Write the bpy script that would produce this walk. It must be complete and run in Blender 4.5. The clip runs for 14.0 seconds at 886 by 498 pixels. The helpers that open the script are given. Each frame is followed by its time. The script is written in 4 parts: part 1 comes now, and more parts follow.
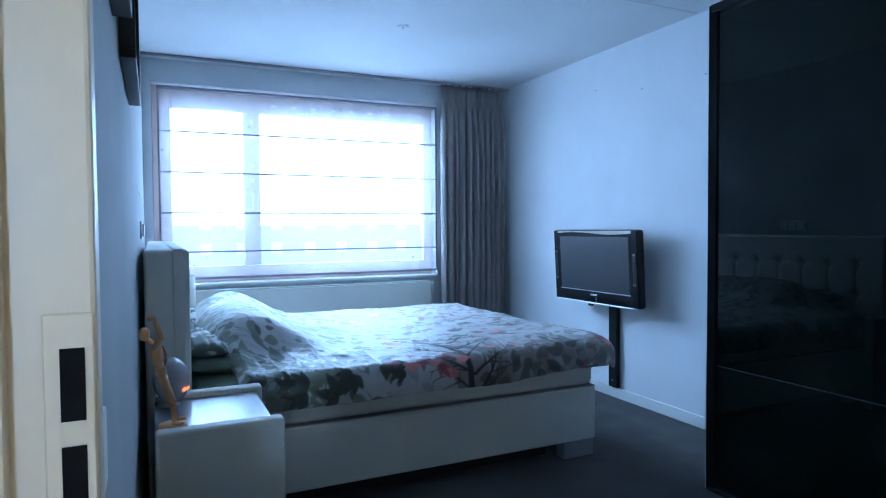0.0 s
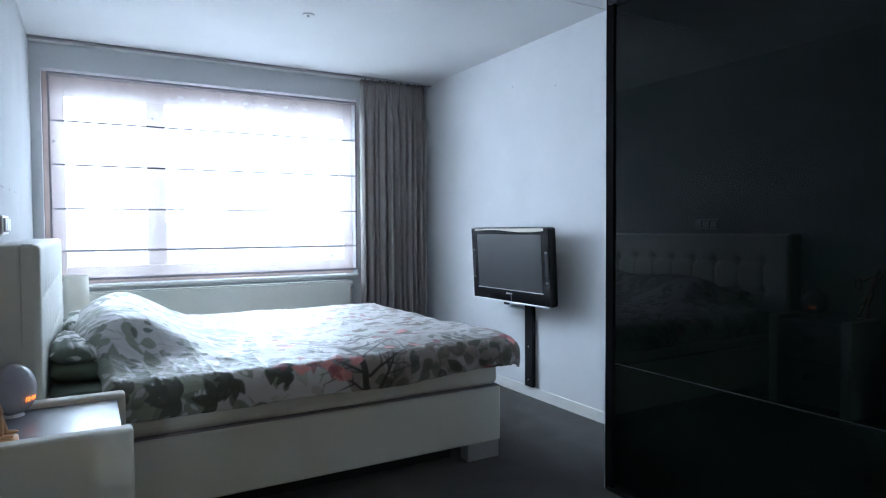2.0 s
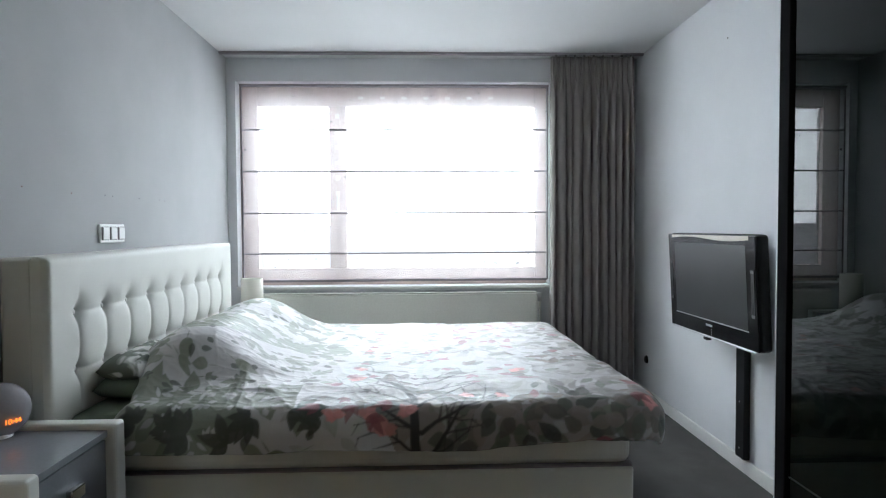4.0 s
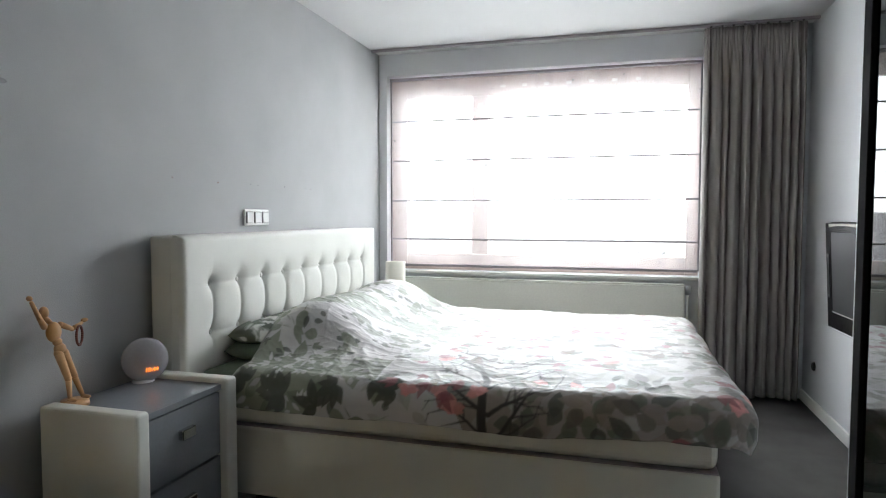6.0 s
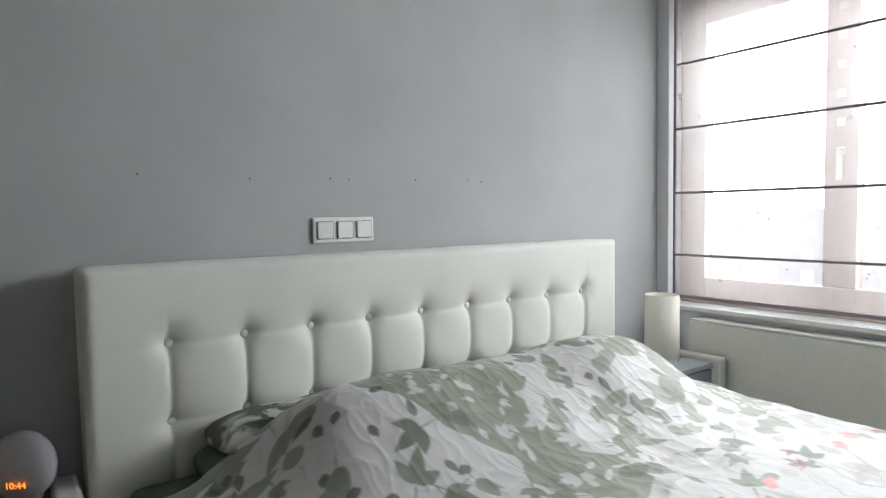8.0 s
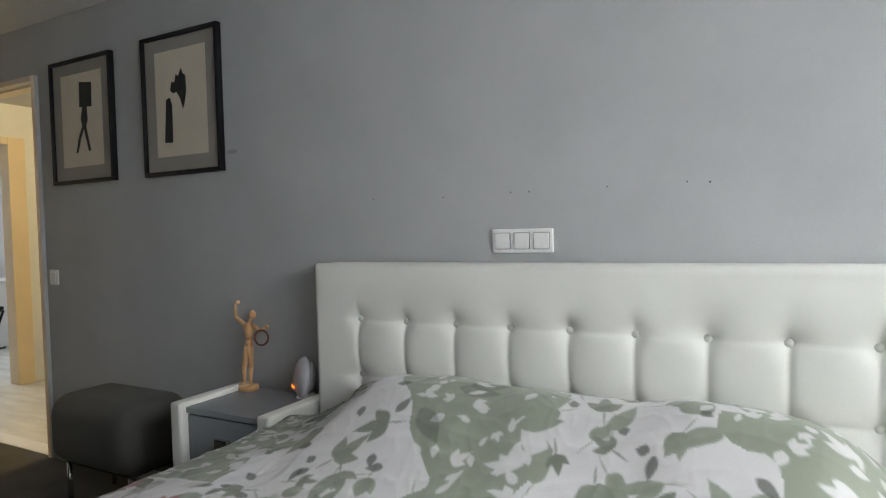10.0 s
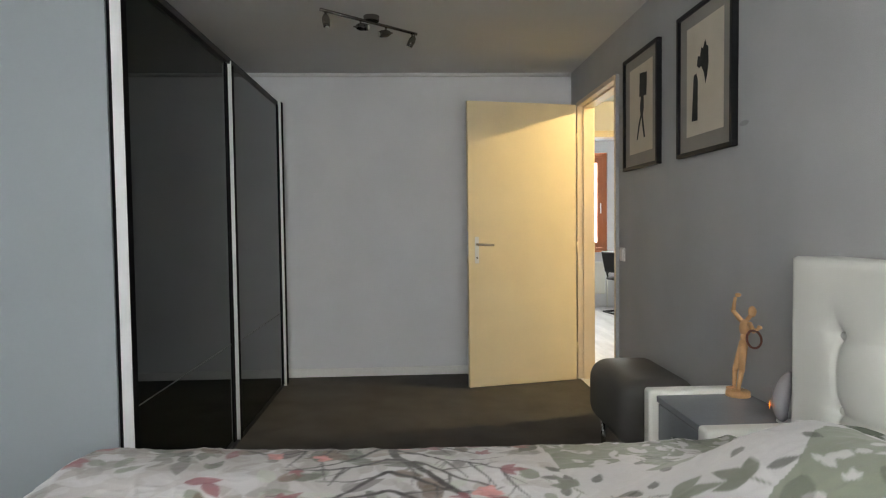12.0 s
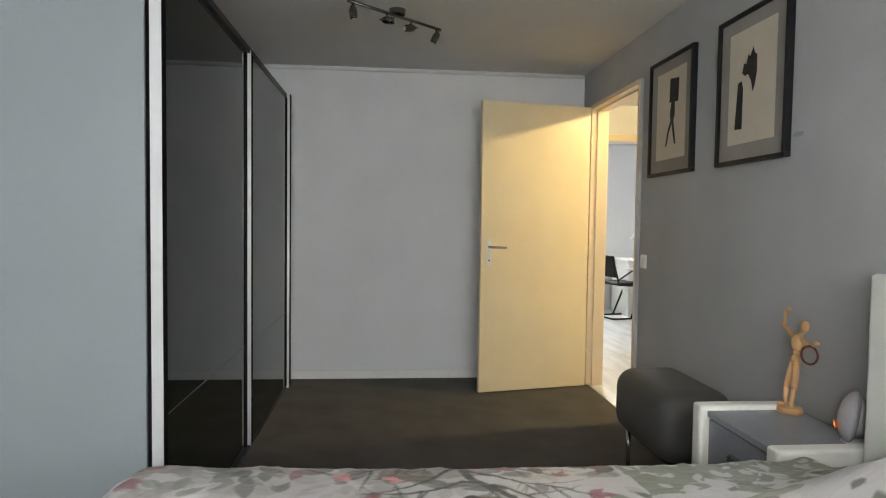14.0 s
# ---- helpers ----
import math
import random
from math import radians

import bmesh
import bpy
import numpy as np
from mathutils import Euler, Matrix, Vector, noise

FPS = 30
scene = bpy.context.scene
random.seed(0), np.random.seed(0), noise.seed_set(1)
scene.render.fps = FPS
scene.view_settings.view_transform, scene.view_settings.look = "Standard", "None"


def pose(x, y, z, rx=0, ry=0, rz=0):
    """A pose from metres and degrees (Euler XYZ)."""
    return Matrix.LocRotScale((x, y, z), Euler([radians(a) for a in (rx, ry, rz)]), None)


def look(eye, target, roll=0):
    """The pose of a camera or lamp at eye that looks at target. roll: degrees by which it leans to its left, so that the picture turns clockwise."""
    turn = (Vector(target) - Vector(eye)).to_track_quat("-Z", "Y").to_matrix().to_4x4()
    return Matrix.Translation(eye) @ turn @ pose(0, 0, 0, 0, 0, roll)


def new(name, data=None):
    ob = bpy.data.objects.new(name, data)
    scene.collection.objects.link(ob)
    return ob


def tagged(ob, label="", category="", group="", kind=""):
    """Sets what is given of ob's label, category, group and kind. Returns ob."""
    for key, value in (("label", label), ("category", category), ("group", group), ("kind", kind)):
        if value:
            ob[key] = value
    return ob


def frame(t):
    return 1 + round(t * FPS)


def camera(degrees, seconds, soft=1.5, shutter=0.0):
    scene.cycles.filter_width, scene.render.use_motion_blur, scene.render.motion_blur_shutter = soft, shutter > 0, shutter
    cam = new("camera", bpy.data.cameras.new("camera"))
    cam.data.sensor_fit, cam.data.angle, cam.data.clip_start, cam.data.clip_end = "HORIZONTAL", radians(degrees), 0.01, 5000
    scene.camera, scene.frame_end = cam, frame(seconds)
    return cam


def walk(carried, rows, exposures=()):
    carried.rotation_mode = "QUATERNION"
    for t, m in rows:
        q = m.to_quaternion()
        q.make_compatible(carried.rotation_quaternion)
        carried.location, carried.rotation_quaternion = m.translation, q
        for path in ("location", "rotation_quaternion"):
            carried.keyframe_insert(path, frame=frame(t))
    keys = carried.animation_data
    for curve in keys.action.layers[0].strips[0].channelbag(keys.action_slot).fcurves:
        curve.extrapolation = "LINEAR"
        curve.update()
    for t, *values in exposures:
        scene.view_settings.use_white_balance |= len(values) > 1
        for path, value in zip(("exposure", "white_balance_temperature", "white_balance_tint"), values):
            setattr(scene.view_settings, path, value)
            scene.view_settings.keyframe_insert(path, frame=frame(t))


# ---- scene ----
cam = camera(70.8, 14.0, soft=1.15)
PATH = [
    (0, (0.051, 0.49, 1.15), (0.895, 2.302, 1.083), -0.4),
    (0.5, (0.197, 0.515, 1.131), (1.12, 2.289, 1.076), -0.3),
    (1, (0.21, 0.484, 1.114), (1.17, 2.237, 1.064), -0.0),
    (1.5, (0.225, 0.476, 1.127), (1.207, 2.217, 1.068), -0.1),
    (2, (0.307, 0.484, 1.124), (1.297, 2.221, 1.06), -0.3),
    (2.5, (0.468, 0.66, 1.106), (1.466, 2.392, 1.025), -0.3),
    (3, (0.813, 0.999, 1.156), (1.805, 2.733, 1.071), 0.0),
    (3.5, (1.118, 1.155, 1.137), (1.604, 3.093, 1.066), -0.3),
    (4, (1.34, 0.925, 1.168), (1.411, 2.922, 1.099), -0.3),
    (4.2, (1.458, 0.844, 1.173), (1.394, 2.842, 1.098), -0.3),
    (6.3, (1.753, 0.996, 1.145), (1.152, 2.901, 1.038), -0.3),
    (6.5, (1.732, 1.161, 1.139), (1.07, 3.045, 1.029), -0.6),
    (7, (1.723, 1.723, 1.177), (0.65, 3.405, 1.041), -0.5),
    (7.5, (1.71, 2.263, 1.201), (0.315, 3.69, 1.068), -0.9),
    (7.7, (1.727, 2.465, 1.202), (0.267, 3.826, 1.076), -0.9),
    (8.75, (1.965, 3.400, 1.176), (0.0, 3.760, 1.098), -1.1),
    (9.8, (1.935, 4.272, 1.16), (0.077, 3.532, 1.116), -1.3),
    (10, (1.945, 4.421, 1.199), (0.188, 3.468, 1.132), -1.5),
    (10.5, (1.806, 4.694, 1.23), (0.332, 3.345, 1.143), -1.5),
    (11, (1.618, 4.672, 1.192), (0.677, 2.91, 1.099), -1.0),
    (11.5, (1.411, 4.622, 1.184), (0.878, 2.696, 1.098), -1.1),
    (12, (1.253, 4.656, 1.188), (1.158, 2.66, 1.106), -0.7),
    (12.5, (1.194, 4.679, 1.206), (1.245, 2.681, 1.121), -0.5),
    (13, (1.206, 4.674, 1.211), (1.302, 2.678, 1.117), -0.1),
    (13.5, (1.28, 4.624, 1.196), (1.377, 2.629, 1.101), 0.4),
    (14, (1.514, 4.541, 1.212), (1.334, 2.551, 1.122), 0.8),
]
EXPOSURES = [(0.0, -0.35, 3950, 0), (0.5, -0.2, 4150, 1), (1.0, -0.15, 4500, 2), (1.5, -0.1, 4850, 2), (2.5, -0.1, 5350, 3), (4.0, -0.35, 5900, 3), (6.5, -0.05, 6350, 5), (7.5, -0.5, 6400, 5), (10.0, -0.62, 6450, 6), (10.5, -0.5, 6600, 6), (11.0, -0.55, 6750, 6), (11.5, -0.65, 6800, 6), (12.0, -0.3, 6750, 6), (12.5, -0.15, 6750, 6), (14.0, -0.12, 6750, 6)]
walk(cam, [(t, look(eye, target, roll)) for t, eye, target, roll in PATH], EXPOSURES)

# ---- light ----
world = bpy.data.worlds.new("overcast_sky")
scene.world = world
world.use_nodes = True
wn = world.node_tree.nodes
sky = wn.new("ShaderNodeTexSky")
sky.sky_type, sky.sun_disc, sky.sun_elevation, sky.sun_rotation = "NISHITA", False, radians(35), radians(200)
world.node_tree.links.new(sky.outputs[0], wn["Background"].inputs[0])
wn["Background"].inputs[1].default_value = 0.11


def area(name, place, target, w, h, watts, colour):
    data = bpy.data.lights.new(name, "AREA")
    data.shape, data.size, data.size_y, data.energy, data.color = "RECTANGLE", w, h, watts, colour
    ob = new(name, data)
    ob.matrix_world = look(place, target)
    return ob


sun = bpy.data.lights.new("sun", "SUN")
sun.energy, sun.angle, sun.color = 0.8, radians(15), (1.0, 0.97, 0.92)
new("sun", sun).matrix_world = pose(0, 0, 20, 55, 0, 200)
area("window_daylight", (1.2, 6.05, 1.98), (1.2, 5.05, 1.83), 3.2, 1.6, 242, (0.95, 0.98, 1.0))
area("study_daylight", (-1.0, -4.06, 1.45), (-1.0, -2.0, 1.2), 0.95, 1.2, 110, (0.97, 0.98, 1.0))
hall = bpy.data.lights.new("hall_bulb", "POINT")
hall.energy, hall.shadow_soft_size, hall.color = 88, 0.02, (1.0, 0.76, 0.39)
new("hall_bulb", hall).location = (-0.74, 0.73, 2.22)


# ---- materials ----
def mat(name, colour, rough=0.6, metal=0.0, scale=8.0, vary=0.06, grain=120.0, bump=0.05, fine=0.03, coat=0.0, spec=0.5, stretch=(1, 1, 1)):
    """Two scales of colour variation and a fine relief."""
    m = bpy.data.materials.new(name)
    m.use_nodes = True
    t = m.node_tree
    n, l = t.nodes, t.links
    b = n["Principled BSDF"]
    b.inputs["Roughness"].default_value, b.inputs["Metallic"].default_value = rough, metal
    b.inputs["Coat Weight"].default_value = coat
    b.inputs["Specular IOR Level"].default_value = spec
    tc = n.new("ShaderNodeTexCoord")
    mp = n.new("ShaderNodeMapping")
    mp.inputs["Scale"].default_value = stretch
    l.new(tc.outputs["Object"], mp.inputs[0])
    big, small = n.new("ShaderNodeTexNoise"), n.new("ShaderNodeTexNoise")
    big.inputs["Scale"].default_value, small.inputs["Scale"].default_value = scale, grain
    big.inputs["Detail"].default_value, small.inputs["Detail"].default_value = 4, 2
    for q in (big, small):
        l.new(mp.outputs[0], q.inputs["Vector"])
    prev = None
    for q, amount in ((big, vary), (small, fine)):
        r = n.new("ShaderNodeMapRange")
        r.inputs["From Min"].default_value, r.inputs["From Max"].default_value = 0.3, 0.7
        r.inputs["To Min"].default_value, r.inputs["To Max"].default_value = 1 - amount, 1 + amount
        l.new(q.outputs["Fac"], r.inputs[0])
        x = n.new("ShaderNodeVectorMath")
        x.operation = "SCALE"
        if prev is None:
            x.inputs[0].default_value = colour
        else:
            l.new(prev, x.inputs[0])
        l.new(r.outputs[0], x.inputs["Scale"])
        prev = x.outputs[0]
    l.new(prev, b.inputs["Base Color"])
    if bump:
        bp = n.new("ShaderNodeBump")
        bp.inputs["Strength"].default_value, bp.inputs["Distance"].default_value = bump, 0.004
        l.new(small.outputs["Fac"], bp.inputs["Height"])
        l.new(bp.outputs[0], b.inputs["Normal"])
    return m


def emit(name, colour, strength):
    m = mat(name, colour)
    b = m.node_tree.nodes["Principled BSDF"]
    b.inputs["Emission Color"].default_value, b.inputs["Emission Strength"].default_value = (*colour, 1), strength
    return m


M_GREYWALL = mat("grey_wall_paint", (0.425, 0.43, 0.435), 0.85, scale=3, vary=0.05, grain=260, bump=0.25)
M_WHITEWALL = mat("white_wall_paint", (0.72, 0.73, 0.75), 0.85, scale=3, vary=0.03, grain=240, bump=0.2)
M_CEIL = mat("ceiling_plaster", (0.63, 0.63, 0.63), 0.9, scale=2, vary=0.03, grain=320, bump=0.3)
M_CARPET = mat("anthracite_carpet", (0.106, 0.101, 0.098), 0.95, scale=5, vary=0.15, grain=420, bump=0.8, fine=0.35, spec=0.1)
M_CREAM = mat("cream_lacquer", (0.73, 0.62, 0.40), 0.38, scale=4, vary=0.03, grain=60, bump=0.01, fine=0.01)
M_WHITE = mat("white_lacquer", (0.80, 0.80, 0.78), 0.4, scale=5, vary=0.02, grain=80, bump=0.02)
M_LEATHER = mat("off_white_leatherette", (0.70, 0.70, 0.655), 0.58, scale=5, vary=0.03, grain=380, bump=0.12, fine=0.02)
M_FRAMECREAM = mat("pale_cream_frame_paint", (0.71, 0.595, 0.435), 0.4, scale=4, vary=0.03, grain=60, bump=0.01, fine=0.01)
M_MATTRESS = mat("ivory_mattress_cover", (0.70, 0.68, 0.62), 0.8, scale=5, vary=0.04, grain=300, bump=0.2)
M_GREYWOOD = mat("grey_nightstand_laminate", (0.235, 0.25, 0.275), 0.22, scale=6, vary=0.05, grain=90, bump=0.03)
M_BLACKGLASS = mat("black_lacquered_glass", (0.0035, 0.006, 0.0052), 0.008, scale=3, vary=0.1, grain=40, bump=0.0, spec=0.25)
M_BLACK = mat("black_plastic", (0.010, 0.010, 0.012), 0.45, scale=9, vary=0.1, grain=150, bump=0.03, spec=0.25)
M_MATTBLACK = mat("matt_black_lacquer", (0.008, 0.008, 0.009), 0.9, scale=9, vary=0.1, grain=150, bump=0.02, spec=0.05)
M_GLOSSBLACK = mat("gloss_black_plastic", (0.008, 0.008, 0.010), 0.15, scale=9, vary=0.1, grain=150, bump=0.0, spec=0.25)
M_SCREEN = mat("dark_tv_screen", (0.020, 0.021, 0.024), 0.34, scale=4, vary=0.05, grain=90, bump=0.0, spec=0.5)
M_SILVER = mat("silver_plastic", (0.6, 0.61, 0.62), 0.3, 0.6, scale=9, vary=0.04, grain=150, bump=0.0)
M_ALU = mat("satin_aluminium", (0.72, 0.73, 0.74), 0.42, 0.3, scale=9, vary=0.02, grain=90, bump=0.01, fine=0.008)
M_LEVER = mat("dull_worn_nickel", (0.33, 0.30, 0.26), 0.4, 0.6)
M_DARKALU = mat("dull_aluminium", (0.10, 0.10, 0.10), 0.4, 0.6)
M_CHROME = mat("chrome", (0.6, 0.6, 0.6), 0.18, 1.0, scale=9, vary=0.04, grain=150, bump=0.0)
M_CURTAIN = mat("grey_brown_curtain", (0.258, 0.237, 0.226), 0.9, scale=9, vary=0.06, grain=500, bump=0.25, fine=0.08)
M_SIDE = mat("pale_grey_wardrobe_side", (0.29, 0.325, 0.345), 0.55, scale=2, vary=0.015, grain=90, bump=0.01, fine=0.006)
M_POUF = mat("dark_grey_leatherette", (0.080, 0.077, 0.071), 0.62, scale=6, vary=0.08, grain=260, bump=0.15)
M_LIGHTWOOD = mat("light_beech_wood", (0.62, 0.36, 0.17), 0.45, scale=12, vary=0.10, grain=60, bump=0.05, stretch=(1, 1, 0.2))
M_FRAMEWOOD = mat("brown_window_wood", (0.62, 0.50, 0.46), 0.5, scale=10, vary=0.12, grain=60, bump=0.05, stretch=(1, 1, 0.2))
M_GAP = mat("shadow_grey_plastic", (0.45, 0.45, 0.44), 0.5)
M_HEM = mat("pale_cotton_hem", (0.46, 0.445, 0.44), 0.8, grain=300, bump=0.2)
M_CAP = mat("pale_wood_plug", (0.78, 0.72, 0.68), 0.5)
M_REDWOOD = mat("red_brown_window_wood", (0.40, 0.13, 0.05), 0.45, scale=10, vary=0.12, grain=60, bump=0.05, stretch=(1, 1, 0.2))
M_RADIATOR = mat("radiator_enamel", (0.76, 0.76, 0.70), 0.4, scale=5, vary=0.02, grain=80, bump=0.01)
M_HALLWALL = mat("beige_landing_paint", (0.62, 0.57, 0.50), 0.8, scale=4, vary=0.04, grain=200, bump=0.15)
M_HALLFLOOR = mat("white_laminate", (0.54, 0.54, 0.53), 0.4, scale=9, vary=0.22, grain=40, bump=0.02, stretch=(1, 0.2, 1))
M_PLUG = mat("red_brown_wall_plug", (0.24, 0.12, 0.10), 0.7)
M_FILLED = mat("filled_hole_grey", (0.17, 0.17, 0.18), 0.8)
M_SCUFF = mat("rubbed_grey_paint", (0.33, 0.33, 0.335), 0.85)
M_DUSTY = mat("dark_dust_grey", (0.1, 0.09, 0.09), 0.8)
M_UNDERBED = mat("black_underbed_shade", (0.012, 0.012, 0.012), 0.8)
M_FOOT = mat("dull_grey_metal", (0.42, 0.42, 0.43), 0.45, 0.5)
M_PASSE = mat("warm_grey_passepartout", (0.30, 0.28, 0.25), 0.8, scale=6, vary=0.05, grain=300, bump=0.05)
M_PAPER = mat("cream_art_paper", (0.62, 0.56, 0.46), 0.85, scale=6, vary=0.05, grain=300, bump=0.05)
M_INK = mat("black_ink", (0.02, 0.02, 0.02), 0.7, scale=30, vary=0.4, grain=200)
M_RODGREY = mat("mauve_grey_blind_rod", (0.30, 0.27, 0.29), 0.7)
M_PILLOW = mat("dark_sage_cotton", (0.10, 0.125, 0.09), 0.9, scale=9, vary=0.3, grain=300, bump=0.2)


# ---- mesh helpers ----
def mesh(name, bm, material, smooth=False):
    me = bpy.data.meshes.new(name)
    bm.to_mesh(me)
    bm.free()
    me.materials.append(material)
    if smooth:
        me.shade_smooth()
    return me


def box(x0, y0, z0, x1, y1, z1, bevel=0.0, seg=2, bm=None):
    bm = bm or bmesh.new()
    r = bmesh.ops.create_cube(bm, size=1)
    bmesh.ops.transform(bm, verts=r["verts"], matrix=Matrix.LocRotScale(((x0 + x1) / 2, (y0 + y1) / 2, (z0 + z1) / 2), None, (x1 - x0, y1 - y0, z1 - z0)))
    if bevel:
        es = list({e for v in r["verts"] for e in v.link_edges})
        bmesh.ops.bevel(bm, geom=es, offset=bevel, segments=seg, affect="EDGES", profile=0.5)
    return bm


def tube(a, b, r0, r1=None, seg=16, bm=None):
    bm = bm or bmesh.new()
    a, b = Vector(a), Vector(b)
    d = b - a
    m = Matrix.Translation((a + b) / 2) @ d.to_track_quat("Z", "Y").to_matrix().to_4x4()
    bmesh.ops.create_cone(bm, cap_ends=True, segments=seg, radius1=r0, radius2=r0 if r1 is None else r1, depth=d.length, matrix=m)
    return bm


def ball(c, r, scale=(1, 1, 1), rot=None, bm=None, u=16, v=12):
    bm = bm or bmesh.new()
    m = Matrix.Translation(c) @ (rot or Matrix()) @ Matrix.Diagonal((*[r * k for k in scale], 1))
    bmesh.ops.create_uvsphere(bm, u_segments=u, v_segments=v, radius=1, matrix=m)
    return bm


def thing(name, place, label, category, group=""):
    """An Empty at the thing's base."""
    ob = new(name)
    ob.empty_display_size = 0.05
    ob.location = place
    return tagged(ob, label, category, group)


def part(name, bm, material, parent, label="", smooth=False):
    """A mesh given in world places, under a thing or a part."""
    ob = new(name, mesh(name, bm, material, smooth))
    ob.parent = parent
    origin, q = Vector(), parent
    while q:
        origin, q = origin + q.location, q.parent
    ob.data.transform(Matrix.Translation(-origin))
    return tagged(ob, label) if label else ob


def single(name, bm, material, label, category, smooth=False, group="", place=None):
    ob = new(name, mesh(name, bm, material, smooth))
    if place:
        ob.data.transform(Matrix.Translation(-Vector(place)))
        ob.location = place
    return tagged(ob, label, category, group)


def structure(name, bm, material, label, category="", smooth=False):
    ob = new(name, mesh(name, bm, material, smooth))
    return tagged(ob, label, category or name.split("_")[0], kind="structure")


# ---- room shell ----
X1, Y0, Y1, H = 2.87, -0.22, 5.33, 2.35
DY0, DY1, DH = 0.035, 0.885, 2.045
structure("floor", box(0, Y0, -0.1, X1, Y1, 0), M_CARPET, "anthracite grey short-pile bedroom carpet", "floor")
structure("ceiling", box(-0.1, Y0 - 0.1, H, X1 + 0.1, Y1 + 0.3, H + 0.1), M_CEIL, "white plastered bedroom ceiling", "ceiling")
bm = box(-0.1, -1.1, 0, 0, DY0 - 0.03, H)
box(-0.1, DY0 - 0.03, DH + 0.03, 0, DY1 + 0.03, H, bm=bm)
box(-0.1, DY1 + 0.03, 0, 0, Y1 + 0.3, H, bm=bm)
structure("wall_west", bm, M_GREYWALL, "grey painted textured wall behind the headboard", "wall")
structure("wall_south", box(0, Y0 - 0.1, 0, X1, Y0, H), M_WHITEWALL, "white painted end wall behind the door", "wall")
structure("wall_east", box(X1, Y0 - 0.1, 0, X1 + 0.1, Y1 + 0.3, H), M_WHITEWALL, "white painted wall with the television", "wall")
WX0, WX1, WZ0, WZ1 = 0.06, 2.25, 0.76, 2.19
bm = box(0, Y1, 0, WX0, Y1 + 0.26, H)
box(WX1, Y1, 0, X1, Y1 + 0.26, H, bm=bm)
box(WX0, Y1, 0, WX1, Y1 + 0.26, WZ0, bm=bm)
box(WX0, Y1, WZ1, WX1, Y1 + 0.26, H, bm=bm)
structure("wall_north", bm, M_WHITEWALL, "white painted wall round the wide window", "wall")
bm = box(-1.3, -4.0, -0.1, -0.1, 2.3, -0.002)
box(-3.2, -4.0, -0.1, -1.3, -1.1, -0.002, bm=bm)
box(-0.1, -4.0, -0.1, 0.9, -1.1, -0.002, bm=bm)
structure("floor_hall", bm, M_HALLFLOOR, "pale laminate floor of landing and study", "floor")
structure("threshold", box(-0.1, DY0, -0.02, 0.0, DY1, 0.003), M_ALU, "worn metal threshold strip in the doorway", "trim")
structure("ceiling_hall", box(-3.2, -4.0, H - 0.05, -0.1, 2.3, H), M_CEIL, "white ceiling of landing and study", "ceiling")
structure("ceiling_study", box(-0.1, -4.0, H - 0.05, 0.9, -1.2, H), M_CEIL, "white ceiling over the study corner", "ceiling")
structure("wall_hall_west", box(-1.3, -1.1, 0, -1.2, 2.3, H - 0.05), M_HALLWALL, "warm cream landing wall", "wall")
structure("wall_hall_north", box(-1.2, 2.2, 0, -0.1, 2.3, H - 0.05), M_HALLWALL, "warm cream landing end wall", "wall")
bm = box(-3.2, -1.2, 0, -0.97, -1.1, H - 0.05)
box(-0.97, -1.2, 2.0, -0.3, -1.1, H - 0.05, bm=bm)
box(-0.3, -1.2, 0, 0.9, -1.1, H - 0.05, bm=bm)
structure("wall_study_south", bm, M_WHITEWALL, "white wall between landing and study", "wall")
structure("wall_study_west", box(-3.3, -4.0, 0, -3.2, -1.1, H), M_WHITEWALL, "white study side wall", "wall")
structure("wall_study_east", box(0.9, -4.0, 0, 1.0, -1.1, H), M_WHITEWALL, "white study side wall", "wall")
SX0, SX1, SZ0, SZ1 = -1.45, -0.55, 0.76, 2.14
bm = box(-3.2, -4.0, 0, SX0, -3.9, H)
box(SX1, -4.0, 0, 0.9, -3.9, H, bm=bm)
box(SX0, -4.0, 0, SX1, -3.9, SZ0, bm=bm)
box(SX0, -4.0, SZ1, SX1, -3.9, H, bm=bm)
structure("wall_study_window", bm, M_WHITEWALL, "white study wall round a wooden window", "wall")

# baseboards and trims
structure("baseboard_east", box(X1 - 0.014, 2.47, 0, X1 - 0.001, Y1, 0.07, 0.004), M_WHITE, "white skirting under the television", "baseboard")
structure("baseboard_south", box(0.02, Y0 + 0.001, 0, 2.25, Y0 + 0.014, 0.065, 0.004), M_WHITE, "white skirting along the end wall", "baseboard")
structure("trim_ceiling_south", box(0.01, Y0 + 0.001, H - 0.03, X1, Y0 + 0.03, H - 0.001, 0.008), M_CEIL, "narrow coving strip on the end wall", "trim")
structure("baseboard_west", box(0.001, DY1 + 0.06, 0, 0.013, 2.9, 0.065, 0.004), M_GREYWALL, "grey painted skirting", "baseboard")


structure("trim_ceiling_joint", box(0.01, 3.097, H - 0.002, X1 - 0.01, 3.103, H - 0.0003), M_GAP, "fine joint line across the plastered ceiling", "trim")


